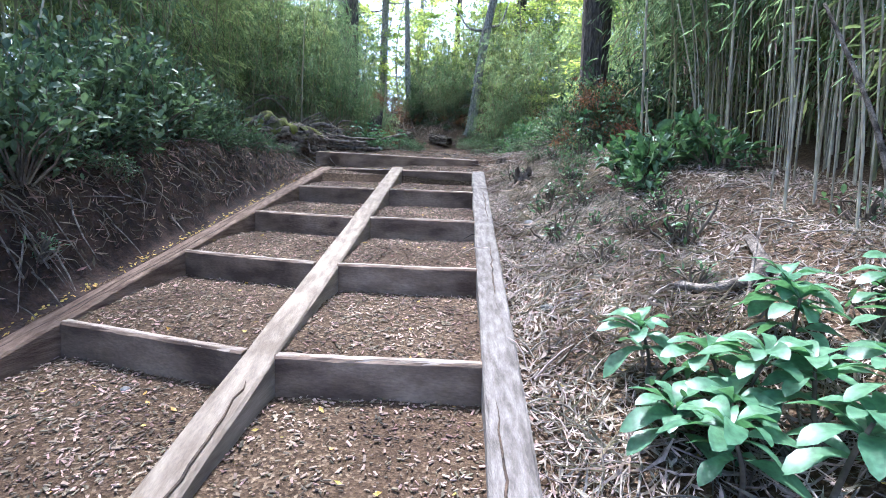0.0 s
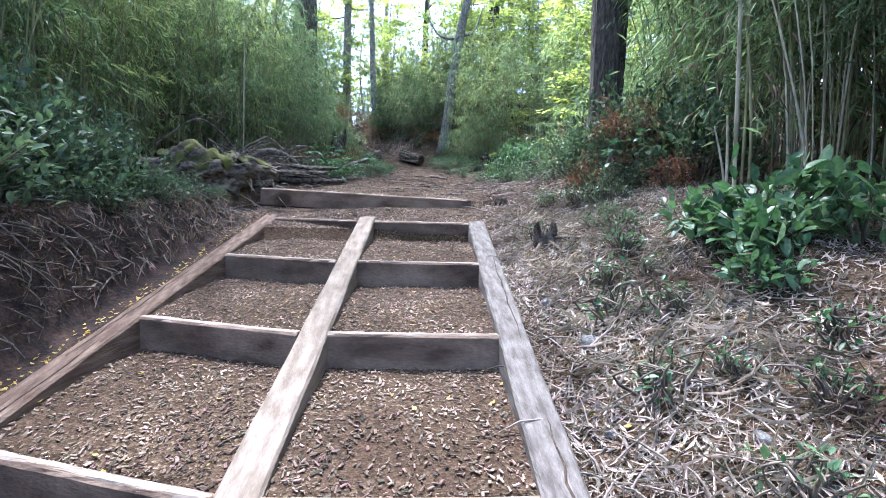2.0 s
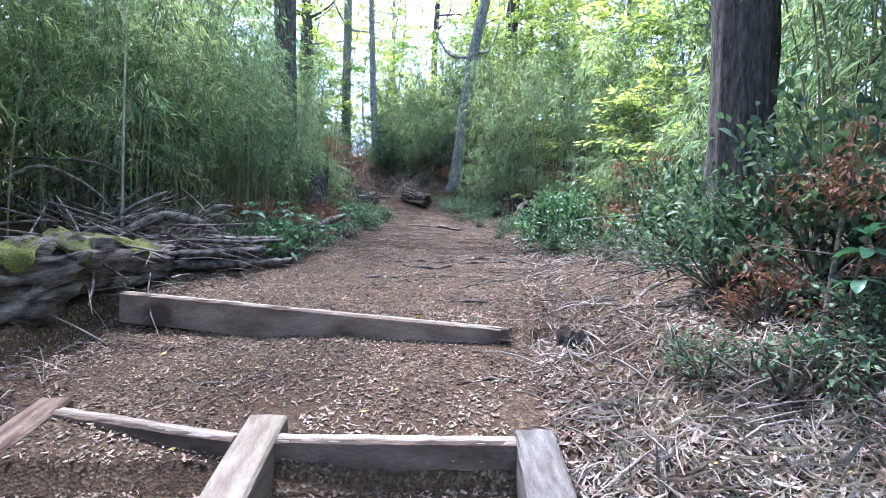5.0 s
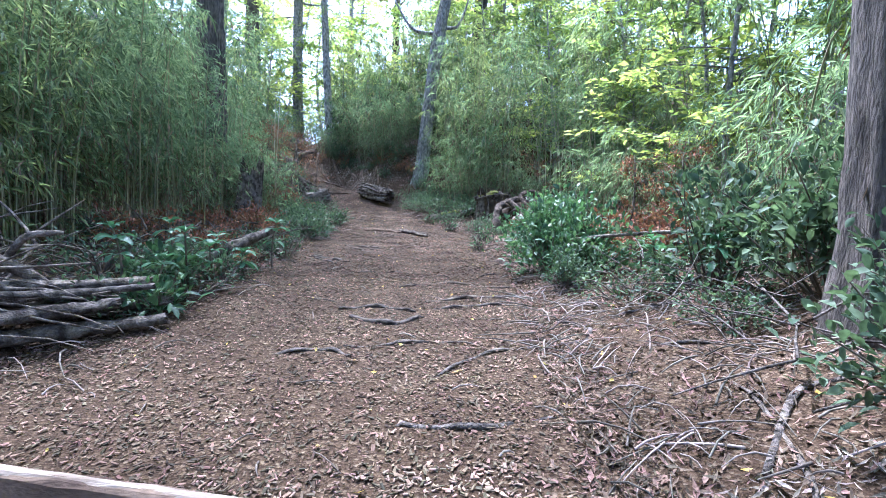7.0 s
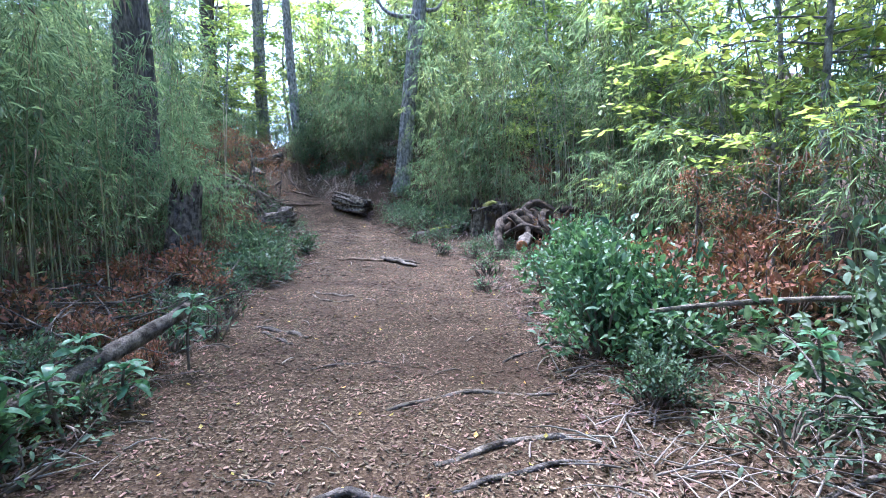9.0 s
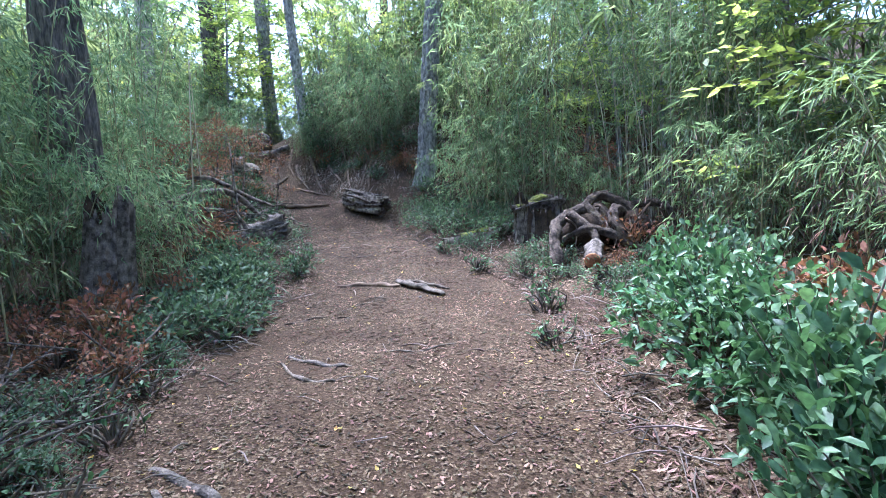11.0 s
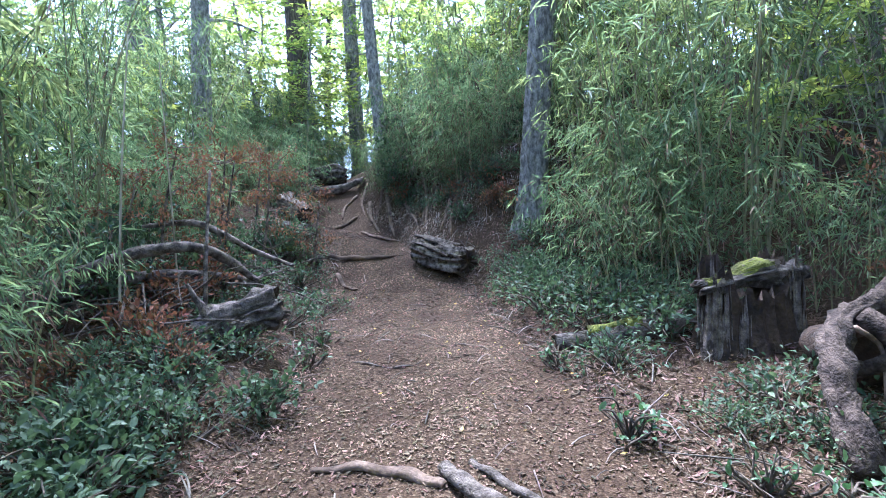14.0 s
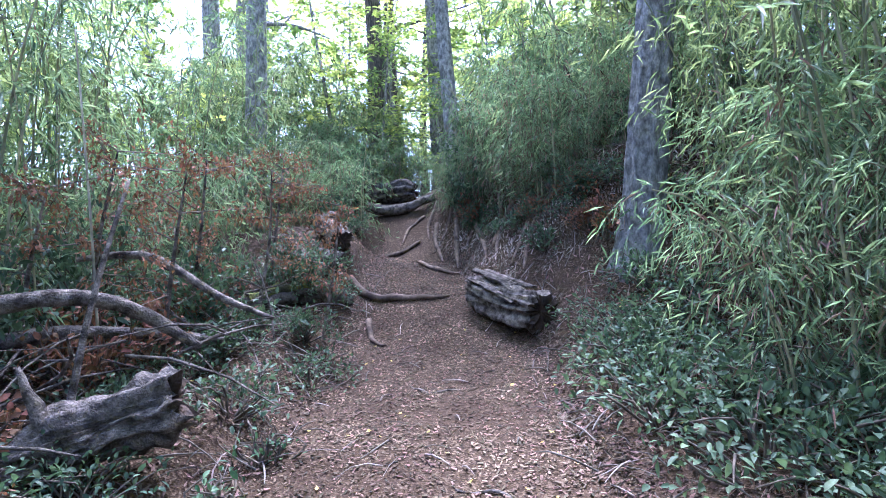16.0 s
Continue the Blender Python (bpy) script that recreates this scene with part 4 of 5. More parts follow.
def dead_sapling(x, y, h, seed, lean=(0.2, 0.1)):
    r = np.random.default_rng(seed)
    ob = thing("dead_sapling", on_ground(x, y), "dead sapling with withered reddish-brown leaves", "tree", "dead saplings")
    tip = np.array([lean[0], lean[1], h])
    line = smooth_line([(0, 0, -0.1), tip * 0.5 + r.normal(0, 0.05, 3), tip], 10)
    b = Build()
    tube(b, line, np.linspace(0.024, 0.006, 10), 7)
    part("stem", b, "grey_wood", ob)
    tb, lf = Build(), Build()
    for k in range(14):
        p = line[r.integers(4, 10)]
        d = r.normal(0, 1, 3) * [0.3, 0.3, 0.12] + [0, 0, 0.08]
        tube(tb, smooth_line([p, p + d * 0.5, p + d], 4), np.linspace(0.006, 0.002, 4), 4, cap=False)
        n = 40
        pos = p + d * r.uniform(0.3, 1.05, n)[:, None] + r.normal(0, 0.04, (n, 3))
        leaf_set(lf, pos, r.normal(0, 1, (n, 3)) - [0, 0, 0.6], r.uniform(0.03, 0.06, n), r.uniform(0.015, 0.025, n), r)
    tagged(part("twigwork", tb, "grey_wood", ob), kind="stuff")
    tagged(part("withered_foliage", lf, "brown_frond", ob), kind="stuff")


for i, (x, y, h) in enumerate(((-2.2, 19.7, 1.5), (-2.7, 20.4, 1.6), (-1.9, 21.3, 1.3), (-2.9, 19.2, 1.3), (-2.75, 19.6, 1.6), (-3.0, 21.9, 1.5), (-2.4, 20.9, 1.5), (2.05, 7.95, 0.85), (2.5, 8.1, 0.9), (3.4, 13.0, 1.2), (3.2, 13.8, 1.3), (3.6, 18.9, 1.2))):
    dead_sapling(x, y, h, 600 + i)


# ---- logs, stumps and roots ----
def log_thing(name, ctrl, radii, label, category="log", mat="dead_wood", n=18, sides=14, rough=0.035, cut="rot", squash=1.0, group="", seed=0, moss=None, ragged=0.35, grooves=0.0):
    """A fallen log along a few points, with its two ends as parts and moss on its back where it has some."""
    r = np.random.default_rng(500 + seed)
    c = np.asarray(ctrl, float)
    base = c[0].copy()
    ob = thing(name, tuple(base), label, category, group)
    pts = smooth_line(c - base, n)
    rad = np.interp(np.linspace(0, 1, n), np.linspace(0, 1, len(radii)), radii)
    b = Build()
    v = tube(b, pts, rad, sides, rough, r, cap=False, squash=squash, ridges=7 if sides > 10 else 0)
    if ragged:
        mean_r = float(rad.mean())
        for i in range(n):
            for j in range(sides):
                p = v[i, j]
                q = Vector(p + base)
                k = 1 + ragged * (noise.noise(q * (0.55 / mean_r)) + 0.45 * noise.noise(q * (1.7 / mean_r)))
                ang = j * 2 * math.pi / sides
                k -= grooves * abs(noise.noise(Vector((math.cos(ang) * 3.4, math.sin(ang) * 3.4, i * 2.2 / n + seed))))
                v[i, j] = pts[i] + (p - pts[i]) * k
        way = unit(pts[1] - pts[0]), unit(pts[-1] - pts[-2])
        for j in range(sides):
            v[0, j] += way[0] * mean_r * ragged * 1.6 * noise.noise(Vector((j * 0.9, seed, 0.3)))
            v[-1, j] += way[1] * mean_r * ragged * 1.6 * noise.noise(Vector((j * 0.9, seed, 7.3)))
        b.v[-1] = v.reshape(-1, 3)
    part("bark", b, mat, ob, "", True)
    for ring, flip in ((v[0], True), (v[-1], False)):
        e = Build()
        mid = ring.mean(0)
        inner = mid + (ring - mid) * 0.55 + r.normal(0, 0.004, ring.shape)
        hollow = mid + (pts[n // 2] - mid) * 0.05
        k = len(ring)
        f = [(i, (i + 1) % k, k + (i + 1) % k, k + i) for i in range(k)] + [(k + i, k + (i + 1) % k, 2 * k) for i in range(k)]
        e.add(np.concatenate([ring, inner, hollow[None]]), [q[::-1] for q in f] if flip else f)
        part("end_face", e, cut, ob, "", False)
    if moss:
        a0, a1 = moss
        mb = Build()
        tan = unit(np.gradient(pts, axis=0))
        i0, i1 = int(a0 * (n - 1)), int(a1 * (n - 1))
        m = 15
        rows = []
        for i in range(i0, i1 + 1):
            u = unit(np.cross(tan[i], [0, 0, 1.0]))
            w = np.cross(u, tan[i])
            edge = 0.78 + 0.55 * noise.noise(Vector((i * 0.23, seed, 2.0)))
            shift = 0.5 * noise.noise(Vector((i * 0.17, seed, 9.0)))
            for j in range(m):
                a = math.pi / 2 + shift + (j / (m - 1) - 0.5) * 2.6 * edge
                thick = 0.025 * math.sin(j / (m - 1) * math.pi) - 0.012 * (j in (0, m - 1)) + 0.06 * rad[i]
                a_q = Vector(pts[i] + base + u * math.cos(a) * rad[i] + w * math.sin(a) * rad[i] * squash)
                lump = 1 + ragged * (noise.noise(a_q * (0.55 / float(rad.mean()))) + 0.45 * noise.noise(a_q * (1.7 / float(rad.mean()))))
                lump -= grooves * 0.75 * abs(noise.noise(Vector((math.cos(a) * 3.4, math.sin(a) * 3.4, i * 2.2 / n + seed))))
                rr = rad[i] * lump * (1.0 + 0.02 * r.normal()) + thick * (0.3 if grooves else 1.0)
                rows.append(pts[i] + u * math.cos(a) * rr + w * math.sin(a) * rr * squash)
        k = i1 - i0 + 1
        mb.add(np.array(rows), [(i * m + j, i * m + j + 1, (i + 1) * m + j + 1, (i + 1) * m + j) for i in range(k - 1) for j in range(m - 1)])
        part("moss_pad", mb, "moss", ob, "green-yellow moss")
    return ob


def on(x, y, h=0.0):
    return (x, y, gz(x, y) + h)


log_thing("mossy_log", [on(-3.35, 8.2, 0.1), on(-2.92, 8.7, 0.18), on(-2.78, 9.45, 0.2), on(-2.5, 10.35, 0.1)], (0.3, 0.37, 0.31, 0.14), "grey-brown rotten log with yellow-green moss beside the step", mat="log_wood", moss=(0.12, 0.95), seed=1, n=44, sides=56, rough=0.03, ragged=0.55, grooves=0.55)
for i, (x0, y0, x1, y1, h, rr) in enumerate(((-2.5, 10.3, -1.4, 10.95, 0.07, 0.08), (-2.6, 10.5, -1.5, 11.25, 0.1, 0.09), (-2.4, 10.25, -1.65, 10.85, 0.2, 0.075), (-2.75, 10.6, -1.6, 11.2, 0.24, 0.08), (-2.9, 10.75, -1.45, 11.4, 0.08, 0.085), (-2.35, 10.55, -1.5, 11.0, 0.27, 0.05))):
    log_thing("split_log", [on(x0, y0, h), on((x0 + x1) / 2, (y0 + y1) / 2 + 0.04, h + 0.02), on(x1, y1, h)], (rr * 0.8, rr, rr * 0.7), "dark weathered split log stacked beside the path", mat="grey_wood" if i % 3 == 0 else "dead_wood", group="stacked logs", seed=10 + i, n=26, squash=0.55, sides=16, rough=0.08, ragged=0.5)
for i, (label, ctrl, r0) in enumerate((
        ("grey dead branch arching out of the thicket", [(-4.25, 10.1, 2.8), (-3.9, 10.3, 3.15), (-3.56, 10.4, 3.34), (-3.31, 10.8, 3.1), (-3.2, 10.95, 2.75)], 0.016),
        ("thin bare branch lying out over the brush", [(-4.6, 10.9, 3.35), (-4.2, 10.8, 3.46), (-3.4, 10.8, 3.44), (-3.1, 10.9, 3.3)], 0.011),
        ("thick bent grey branch on the heap of logs", [(-3.1, 10.5, 2.5), (-2.88, 10.6, 2.76), (-2.6, 10.7, 2.9), (-2.3, 10.85, 2.82), (-2.1, 11.0, 2.62)], 0.05),
        ("forked grey branch standing on the heap of logs", [(-2.4, 10.8, 2.7), (-2.32, 10.9, 2.88), (-2.2, 10.9, 3.0), (-2.02, 10.95, 3.02)], 0.024),
        ("grey dead branch leaning on the heap of logs", [(-3.3, 10.7, 2.6), (-2.91, 10.6, 2.95), (-2.6, 10.75, 3.15)], 0.02),
        ("grey dead branch leaning on the heap of logs", [(-3.7, 10.2, 2.5), (-3.2, 10.4, 2.75), (-2.75, 10.4, 2.7)], 0.03))):
    log_thing("fallen_branch", ctrl, (r0 * 0.7, r0, r0, r0 * 0.6), label, "branch", mat="grey_wood", seed=90 + i, n=18, sides=9, ragged=0.2, group="dead branches")
log_thing("cut_log", [on(-0.6, 22.4, 0.19), on(-0.22, 22.1, 0.2), on(0.2, 21.8, 0.2)], (0.2, 0.225, 0.22), "short hollow grey log lying across the path edge", mat="log_wood", cut="rot", seed=2, n=30, sides=64, rough=0.02, ragged=0.3, grooves=0.75)
log_thing("cut_log", [(-3.05, 23.25, gz(-3.05, 23.25) + 0.17), (-2.75, 22.95, gz(-2.75, 22.95) + 0.17), (-2.48, 22.72, gz(-2.48, 22.72) + 0.16)], (0.16, 0.17, 0.16), "short cut log with a pale top beside the path", mat="grey_wood", cut="rot", seed=3, n=18, sides=40, rough=0.03, grooves=0.6)
log_thing("fallen_log", [(-4.35, 26.25, 5.76), (-3.8, 26.35, 5.78), (-3.0, 26.5, 5.8)], (0.24, 0.25, 0.2), "fallen dark trunk across the top of the path", mat="dead_wood", seed=4, n=24, sides=40, rough=0.03, grooves=0.7)
log_thing("fallen_log", [on(-3.7, 25.7, 0.07), on(-3.1, 25.8, 0.1), on(-2.4, 26.0, 0.09)], (0.08, 0.11, 0.06), "dark split trunk on the slope beside the path", mat="dead_wood", seed=5, n=14, rough=0.05)
log_thing("mossy_log", [on(1.12, 19.25, 0.05), on(1.6, 19.25, 0.07), on(2.15, 19.2, 0.08)], (0.06, 0.08, 0.09), "thin mossy log among low plants", mat="dead_wood", seed=6, moss=(0.35, 0.75), n=14)
log_thing("fallen_branch", [on(-1.75, 12.0, 0.1), on(-1.45, 12.55, 0.25), on(-1.16, 13.1, 0.42)], (0.05, 0.055, 0.04), "pale dead branch lying in green plants", mat="grey_wood", seed=7, n=12, sides=10, rough=0.1)
log_thing("broken_log", [(-1.82, 18.45, 3.42), (-1.52, 18.72, 3.56), (-1.22, 18.98, 3.66)], (0.13, 0.17, 0.15), "short broken log with rough split brown wood", mat="dead_wood", seed=8, n=36, sides=56, rough=0.03, cut="rot", ragged=0.6, grooves=0.8)
log_thing("broken_log", [(-1.6, 18.6, 3.42), (-1.65, 18.58, 3.68), (-1.76, 18.56, 3.9)], (0.045, 0.035, 0.012), "bent dead branch stub", "branch", mat="grey_wood", seed=9, n=8, sides=8)
log_thing("arched_branch", [on(-3.6, 18.2, 0.1), (-2.75, 18.45, 3.98), (-2.35, 18.7, 4.15), (-2.05, 19.0, 4.2), (-1.88, 19.3, 4.08), (-1.72, 19.6, 3.82)], (0.05, 0.055, 0.055, 0.05, 0.045, 0.03), "grey dead branch arching over the undergrowth", "branch", mat="grey_wood", seed=20, n=24, sides=10)
log_thing("mossy_log", [on(-2.8, 21.25, 0.08), on(-2.42, 21.75, 0.1), on(-2.05, 22.15, 0.08)], (0.09, 0.11, 0.07), "rotten mossy log along the edge of the path", mat="dead_wood", seed=22, n=26, sides=16, moss=(0.1, 0.7), ragged=0.5)
log_thing("fallen_log", [on(-2.95, 22.1, 0.1), on(-2.65, 22.35, 0.13), on(-2.4, 22.5, 0.08)], (0.1, 0.14, 0.1), "dark rotten log beside the path", mat="dead_wood", seed=23, n=20, sides=16, ragged=0.55)
log_thing("fallen_branch", [on(-3.0, 19.7, 0.75), on(-2.5, 19.9, 0.8), on(-1.95, 20.05, 0.55), on(-1.6, 20.2, 0.5)], (0.02, 0.035, 0.03, 0.015), "pale dead branch lying over the undergrowth", "branch", mat="grey_wood", seed=24, n=18, sides=8)
log_thing("fallen_branch", [(1.95, 12.4, 2.95), (2.5, 12.2, 3.02), (3.2, 11.9, 3.06), (3.7, 11.7, 3.0)], (0.014, 0.02, 0.018, 0.012), "long pale dead branch resting on the shrubs", "branch", mat="grey_wood", seed=25, n=18, sides=8, ragged=0.2)
log_thing("fallen_branch", [on(-3.3, 18.6, 0.25), on(-2.5, 19.2, 0.4), on(-1.9, 20.0, 0.25)], (0.06, 0.05, 0.03), "dark dead branch in the undergrowth", "branch", seed=21, n=16, sides=8)

for i, (dx, dy, dz) in enumerate(((0.0, 0.0, 0.2), (-0.06, -0.1, 0.15), (0.1, 0.08, 0.17))):
    log_thing("bark_slab", [on(-0.6 + dx, 22.4 + dy, 0.2 + dz), on(-0.3 + dx, 22.15 + dy, 0.21 + dz), on(0.0 + dx, 21.9 + dy, 0.19 + dz)], (0.05, 0.075, 0.05), "loose grey slab of bark on a log", "bark", mat="grey_wood", seed=50 + i, n=24, squash=0.35, sides=24, rough=0.05, ragged=0.5, grooves=0.5)

# root mass of an overturned tree, with a sawn stub
mass = thing("root_mass", on(2.9, 17.9), "overturned tangle of thick dark roots with a sawn stub", "tree roots")
zb = gz(2.9, 17.9)
O = np.array([2.9, 17.9, zb])


def root(ctrl, radii, mat="root_bark", name="root", seed=0, n=18, sides=10, label=""):
    b = Build()
    rr = np.interp(np.linspace(0, 1, n), np.linspace(0, 1, len(radii)), radii)
    line = smooth_line(np.asarray(ctrl, float) - O, n)
    v = tube(b, line, rr, sides, 0.04, np.random.default_rng(700 + seed), ridges=5)
    if min(radii) > 0.03:
        for i in range(n):
            for j in range(sides):
                q = Vector(v[i, j])
                v[i, j] = line[i] + (v[i, j] - line[i]) * (1 + 0.35 * noise.noise(q * 6.0) + 0.25 * noise.noise(q * 17.0) + 0.15 * noise.noise(q * 41.0) - 0.55 * abs(noise.noise(Vector((math.cos(j * 6.283 / sides) * 2.6, math.sin(j * 6.283 / sides) * 2.6, i * 3.0 / n + seed)))))
        b.v[-1] = v.reshape(-1, 3)
    part(name, b, mat, mass, label)


root([(2.3, 17.35, zb - 0.1), (2.36, 17.65, zb + 0.25), (2.6, 18.0, zb + 0.47), (2.95, 18.2, zb + 0.56), (3.25, 18.3, zb + 0.72), (3.55, 18.15, zb + 0.55), (3.75, 17.85, zb + 0.25)], (0.08, 0.088, 0.075, 0.085, 0.07, 0.075, 0.05), "root_bark", seed=1, n=64, sides=22)
root([(3.3, 17.6, zb + 0.1), (3.2, 17.8, zb + 0.45), (3.45, 18.1, zb + 0.5), (3.7, 18.0, zb + 0.05)], (0.085, 0.075, 0.09, 0.06), "root_bark", seed=2, n=36, sides=16)
root([(2.6, 18.2, zb + 0.1), (2.8, 17.8, zb + 0.3), (3.1, 17.7, zb + 0.25), (3.5, 17.4, zb - 0.05)], (0.06, 0.055, 0.06, 0.04), "root_bark", seed=3, n=36, sides=16)
root([(2.7, 18.0, zb + 0.5), (2.9, 17.7, zb + 0.25), (2.75, 17.4, zb + 0.05)], (0.06, 0.05, 0.03), seed=4)
root([(3.0, 18.2, zb + 0.6), (3.15, 17.9, zb + 0.3), (3.3, 17.6, zb - 0.05)], (0.07, 0.06, 0.04), seed=5)
root([(3.5, 18.2, zb + 0.55), (3.95, 17.9, zb + 0.55), (4.1, 17.6, zb + 0.0)], (0.06, 0.05, 0.03), seed=6)
# two thick filler masses, coloured dark to blacken the gaps between the roots
root([(2.75, 18.4, zb + 0.05), (3.1, 18.3, zb + 0.3), (3.4, 18.45, zb + 0.15)], (0.3, 0.36, 0.3), seed=7, mat="rot")
root([(3.35, 18.3, zb + 0.0), (3.5, 18.1, zb + 0.25), (3.6, 17.8, zb + 0.05)], (0.24, 0.28, 0.18), "rot", seed=9)
root([(2.8, 17.4, zb + 0.12), (2.65, 17.1, zb + 0.09), (2.5, 16.78, zb + 0.04)], (0.105, 0.1, 0.095), "dead_wood", "sawn_stub", 8, 30, 20, "cut log with bark and orange sawn face")
cutb = Build()
tube(cutb, np.array([(2.5, 16.78, zb + 0.04), (2.495, 16.768, zb + 0.038)]) - O, (0.09, 0.086), 16)
part("sawn_face", cutb, "cut", mass, "orange sawn wood")
for i in range(14):
    a = rng.uniform(0, 6.28)
    p = np.array([3.1 + 0.5 * math.cos(a), 17.9 + 0.2 * math.sin(a), zb + rng.uniform(0.2, 0.6)])
    root([p, p + rng.normal(0, 0.08, 3), p + rng.normal(0, 0.13, 3) - [0, 0.05, 0.2]], (0.018, 0.013, 0.004), "root", "rootlet", 20 + i, 8, 5)


def stump(x, y, rad, height, label, jag=0.12, moss=False, seed=0, mat="dead_wood", lean=(0, 0), name="tree_stump"):
    r = np.random.default_rng(800 + seed)
    ob = thing(name, on(x, y), label, "stump")
    n, k = 9, 72
    a = np.arange(k) * 2 * math.pi / k
    split = np.array([noise.noise(Vector((math.cos(q) * 3.2, math.sin(q) * 3.2, seed))) for q in a])
    fine = np.array([noise.noise(Vector((math.cos(q) * 9.0, math.sin(q) * 9.0, seed + 4.0))) for q in a])
    top = height * (1 + jag * (np.sin(a * 2 + seed) + 1.6 * split + 1.0 * fine))
    rows = []
    for i in range(n):
        f = i / (n - 1)
        rr = rad * (1 + 0.45 * (1 - f) ** 3) * (1.12 - 0.7 * np.abs(split) - 0.3 * np.abs(fine) + 0.012 * r.normal(0, 1, k))
        rows.append(np.stack([rr * np.cos(a) + lean[0] * f, rr * np.sin(a) + lean[1] * f, -0.1 + (top + 0.1) * f], -1))
    v = np.concatenate(rows)
    b = Build()
    b.add(v, [(i * k + j, i * k + (j + 1) % k, (i + 1) * k + (j + 1) % k, (i + 1) * k + j) for i in range(n - 1) for j in range(k)])
    part("bark", b, mat, ob)
    rim = rows[-1]
    mid = rim.mean(0)
    h = Build()
    low = mid + (rim - mid) * 0.6 - [0, 0, height * 0.35]
    h.add(np.concatenate([rim, low, (mid - [0, 0, height * 0.4])[None]]), [(i, (i + 1) % k, k + (i + 1) % k, k + i) for i in range(k)] + [(k + i, k + (i + 1) % k, 2 * k) for i in range(k)])
    part("hollow_top", h, "rot", ob)
    if moss:
        mb = Build()
        rows = []
        for i, q in enumerate((1.1, 0.8, 0.4)):
            rows.append(mid + (rim - mid) * q + np.stack([0 * a, 0 * a, 0.03 + 0.02 * r.normal(0, 1, k) - (0.07 if i == 0 else 0)], -1))
        mb.add(np.concatenate(rows), [(i * k + j, i * k + (j + 1) % k, (i + 1) * k + (j + 1) % k, (i + 1) * k + j) for i in range(2) for j in range(k)] + [tuple(2 * k + j for j in range(k))])
        part("moss_pad", mb, "moss", ob, "green-yellow moss")
    return ob


stump(2.5, 19.0, 0.3, 0.48, "rotten hollow dark tree stump with splintered sides", 0.3, False, 1, mat="rot")
for i, (dx, dy, h) in enumerate(((-0.3, -0.12, 0.4), (-0.22, -0.24, 0.3), (-0.1, -0.3, 0.22), (0.3, -0.16, 0.36))):
    stump(2.5 + dx, 19.0 + dy, 0.06, h, "pale upright splinter beside a rotten stump", 0.5, False, 60 + i, mat="grey_wood", lean=(0.03, 0.05), name="wood_splinter")
stump(2.2, 18.8, 0.08, 0.42, "pale upright splinter of a rotten stump", 0.4, False, 5, mat="grey_wood", lean=(0.05, 0.05))
log_thing("mossy_log", [(2.15, 18.85, gz(2.15, 18.85) + 0.48), (2.55, 18.95, gz(2.5, 18.9) + 0.52), (2.95, 19.15, gz(2.95, 19.1) + 0.44)], (0.1, 0.15, 0.12), "broken mossy slab resting on a rotten stump", mat="dead_wood", seed=44, moss=(0.1, 0.6), n=30, sides=40, squash=0.6, ragged=0.6, grooves=0.6)
stump(-2.3, 16.3, 0.2, 1.05, "jagged dark snag of a broken tree", 0.12, False, 2, lean=(0.1, 0.1))
stump(1.05, 6.72, 0.1, 0.15, "small ragged stump with exposed roots beside the stairs", 0.35, False, 3, mat="grey_wood")
stump(0.98, 8.7, 0.09, 0.07, "small rotten stump at the edge of the path", 0.3, False, 4)
for i, (dx, dy) in enumerate(((-0.22, -0.2), (0.05, -0.35), (0.3, -0.2), (-0.3, 0.05))):
    b = Build()
    p0, p1 = np.array(on(1.05 + dx * 0.25, 6.72 + dy * 0.25, 0.06)), np.array(on(1.05 + dx * 1.3, 6.72 + dy * 1.3, 0.0))
    tube(b, smooth_line([p0, (p0 + p1) / 2 + [0.03, 0, 0.01], p1], 8) - p0, np.linspace(0.022, 0.007, 8), 6)
    o = part("root", b, "root")
    o.matrix_basis = pose(*p0)
    tagged(o, "thin bare root running into the leaf litter", "root", "bare roots")


def root_run(ctrl, radii, label, mat="root", cat="root", group="bare roots", lift=0.012, seed=0, name="bare_root"):
    c = np.array([on(x, y, lift) for x, y in ctrl])
    b = Build()
    n = 5 * len(ctrl)
    line = smooth_line(c, n)
    line[:, 2] = ground_z(line[:, 0], line[:, 1]) + lift + 0.01 * np.sin(np.arange(n) * 1.1 + seed)
    r = np.interp(np.linspace(0, 1, n), np.linspace(0, 1, len(radii)), radii)
    tube(b, line - c[0], r, 8, 0.14, np.random.default_rng(900 + seed), squash=0.7)
    o = part(name, b, mat)
    o.matrix_basis = pose(*c[0])
    return tagged(o, label, cat, group)


root_run([(-0.35, 17.45), (-0.1, 17.5), (0.2, 17.45), (0.38, 17.38)], (0.015, 0.035, 0.04, 0.025), "dark root crossing the path", seed=1)
root_run([(0.36, 17.52), (0.5, 17.35), (0.68, 17.2), (0.86, 16.95)], (0.04, 0.055, 0.05, 0.03), "pale worn root lying on the path", "grey_wood", seed=2, lift=0.03)
root_run([(0.5, 17.6), (0.7, 17.4), (0.95, 17.2)], (0.02, 0.03, 0.015), "pale worn root lying on the path", "grey_wood", seed=3)
root_run([(-2.25, 22.5), (-1.8, 22.42), (-1.45, 22.52), (-1.0, 22.62)], (0.05, 0.07, 0.05, 0.02), "thick dark root making a step across the path", seed=4, lift=0.03)
root_run([(-1.75, 22.0), (-1.5, 21.6), (-1.3, 21.5)], (0.04, 0.03, 0.015), "dark root at the edge of the path", seed=5)
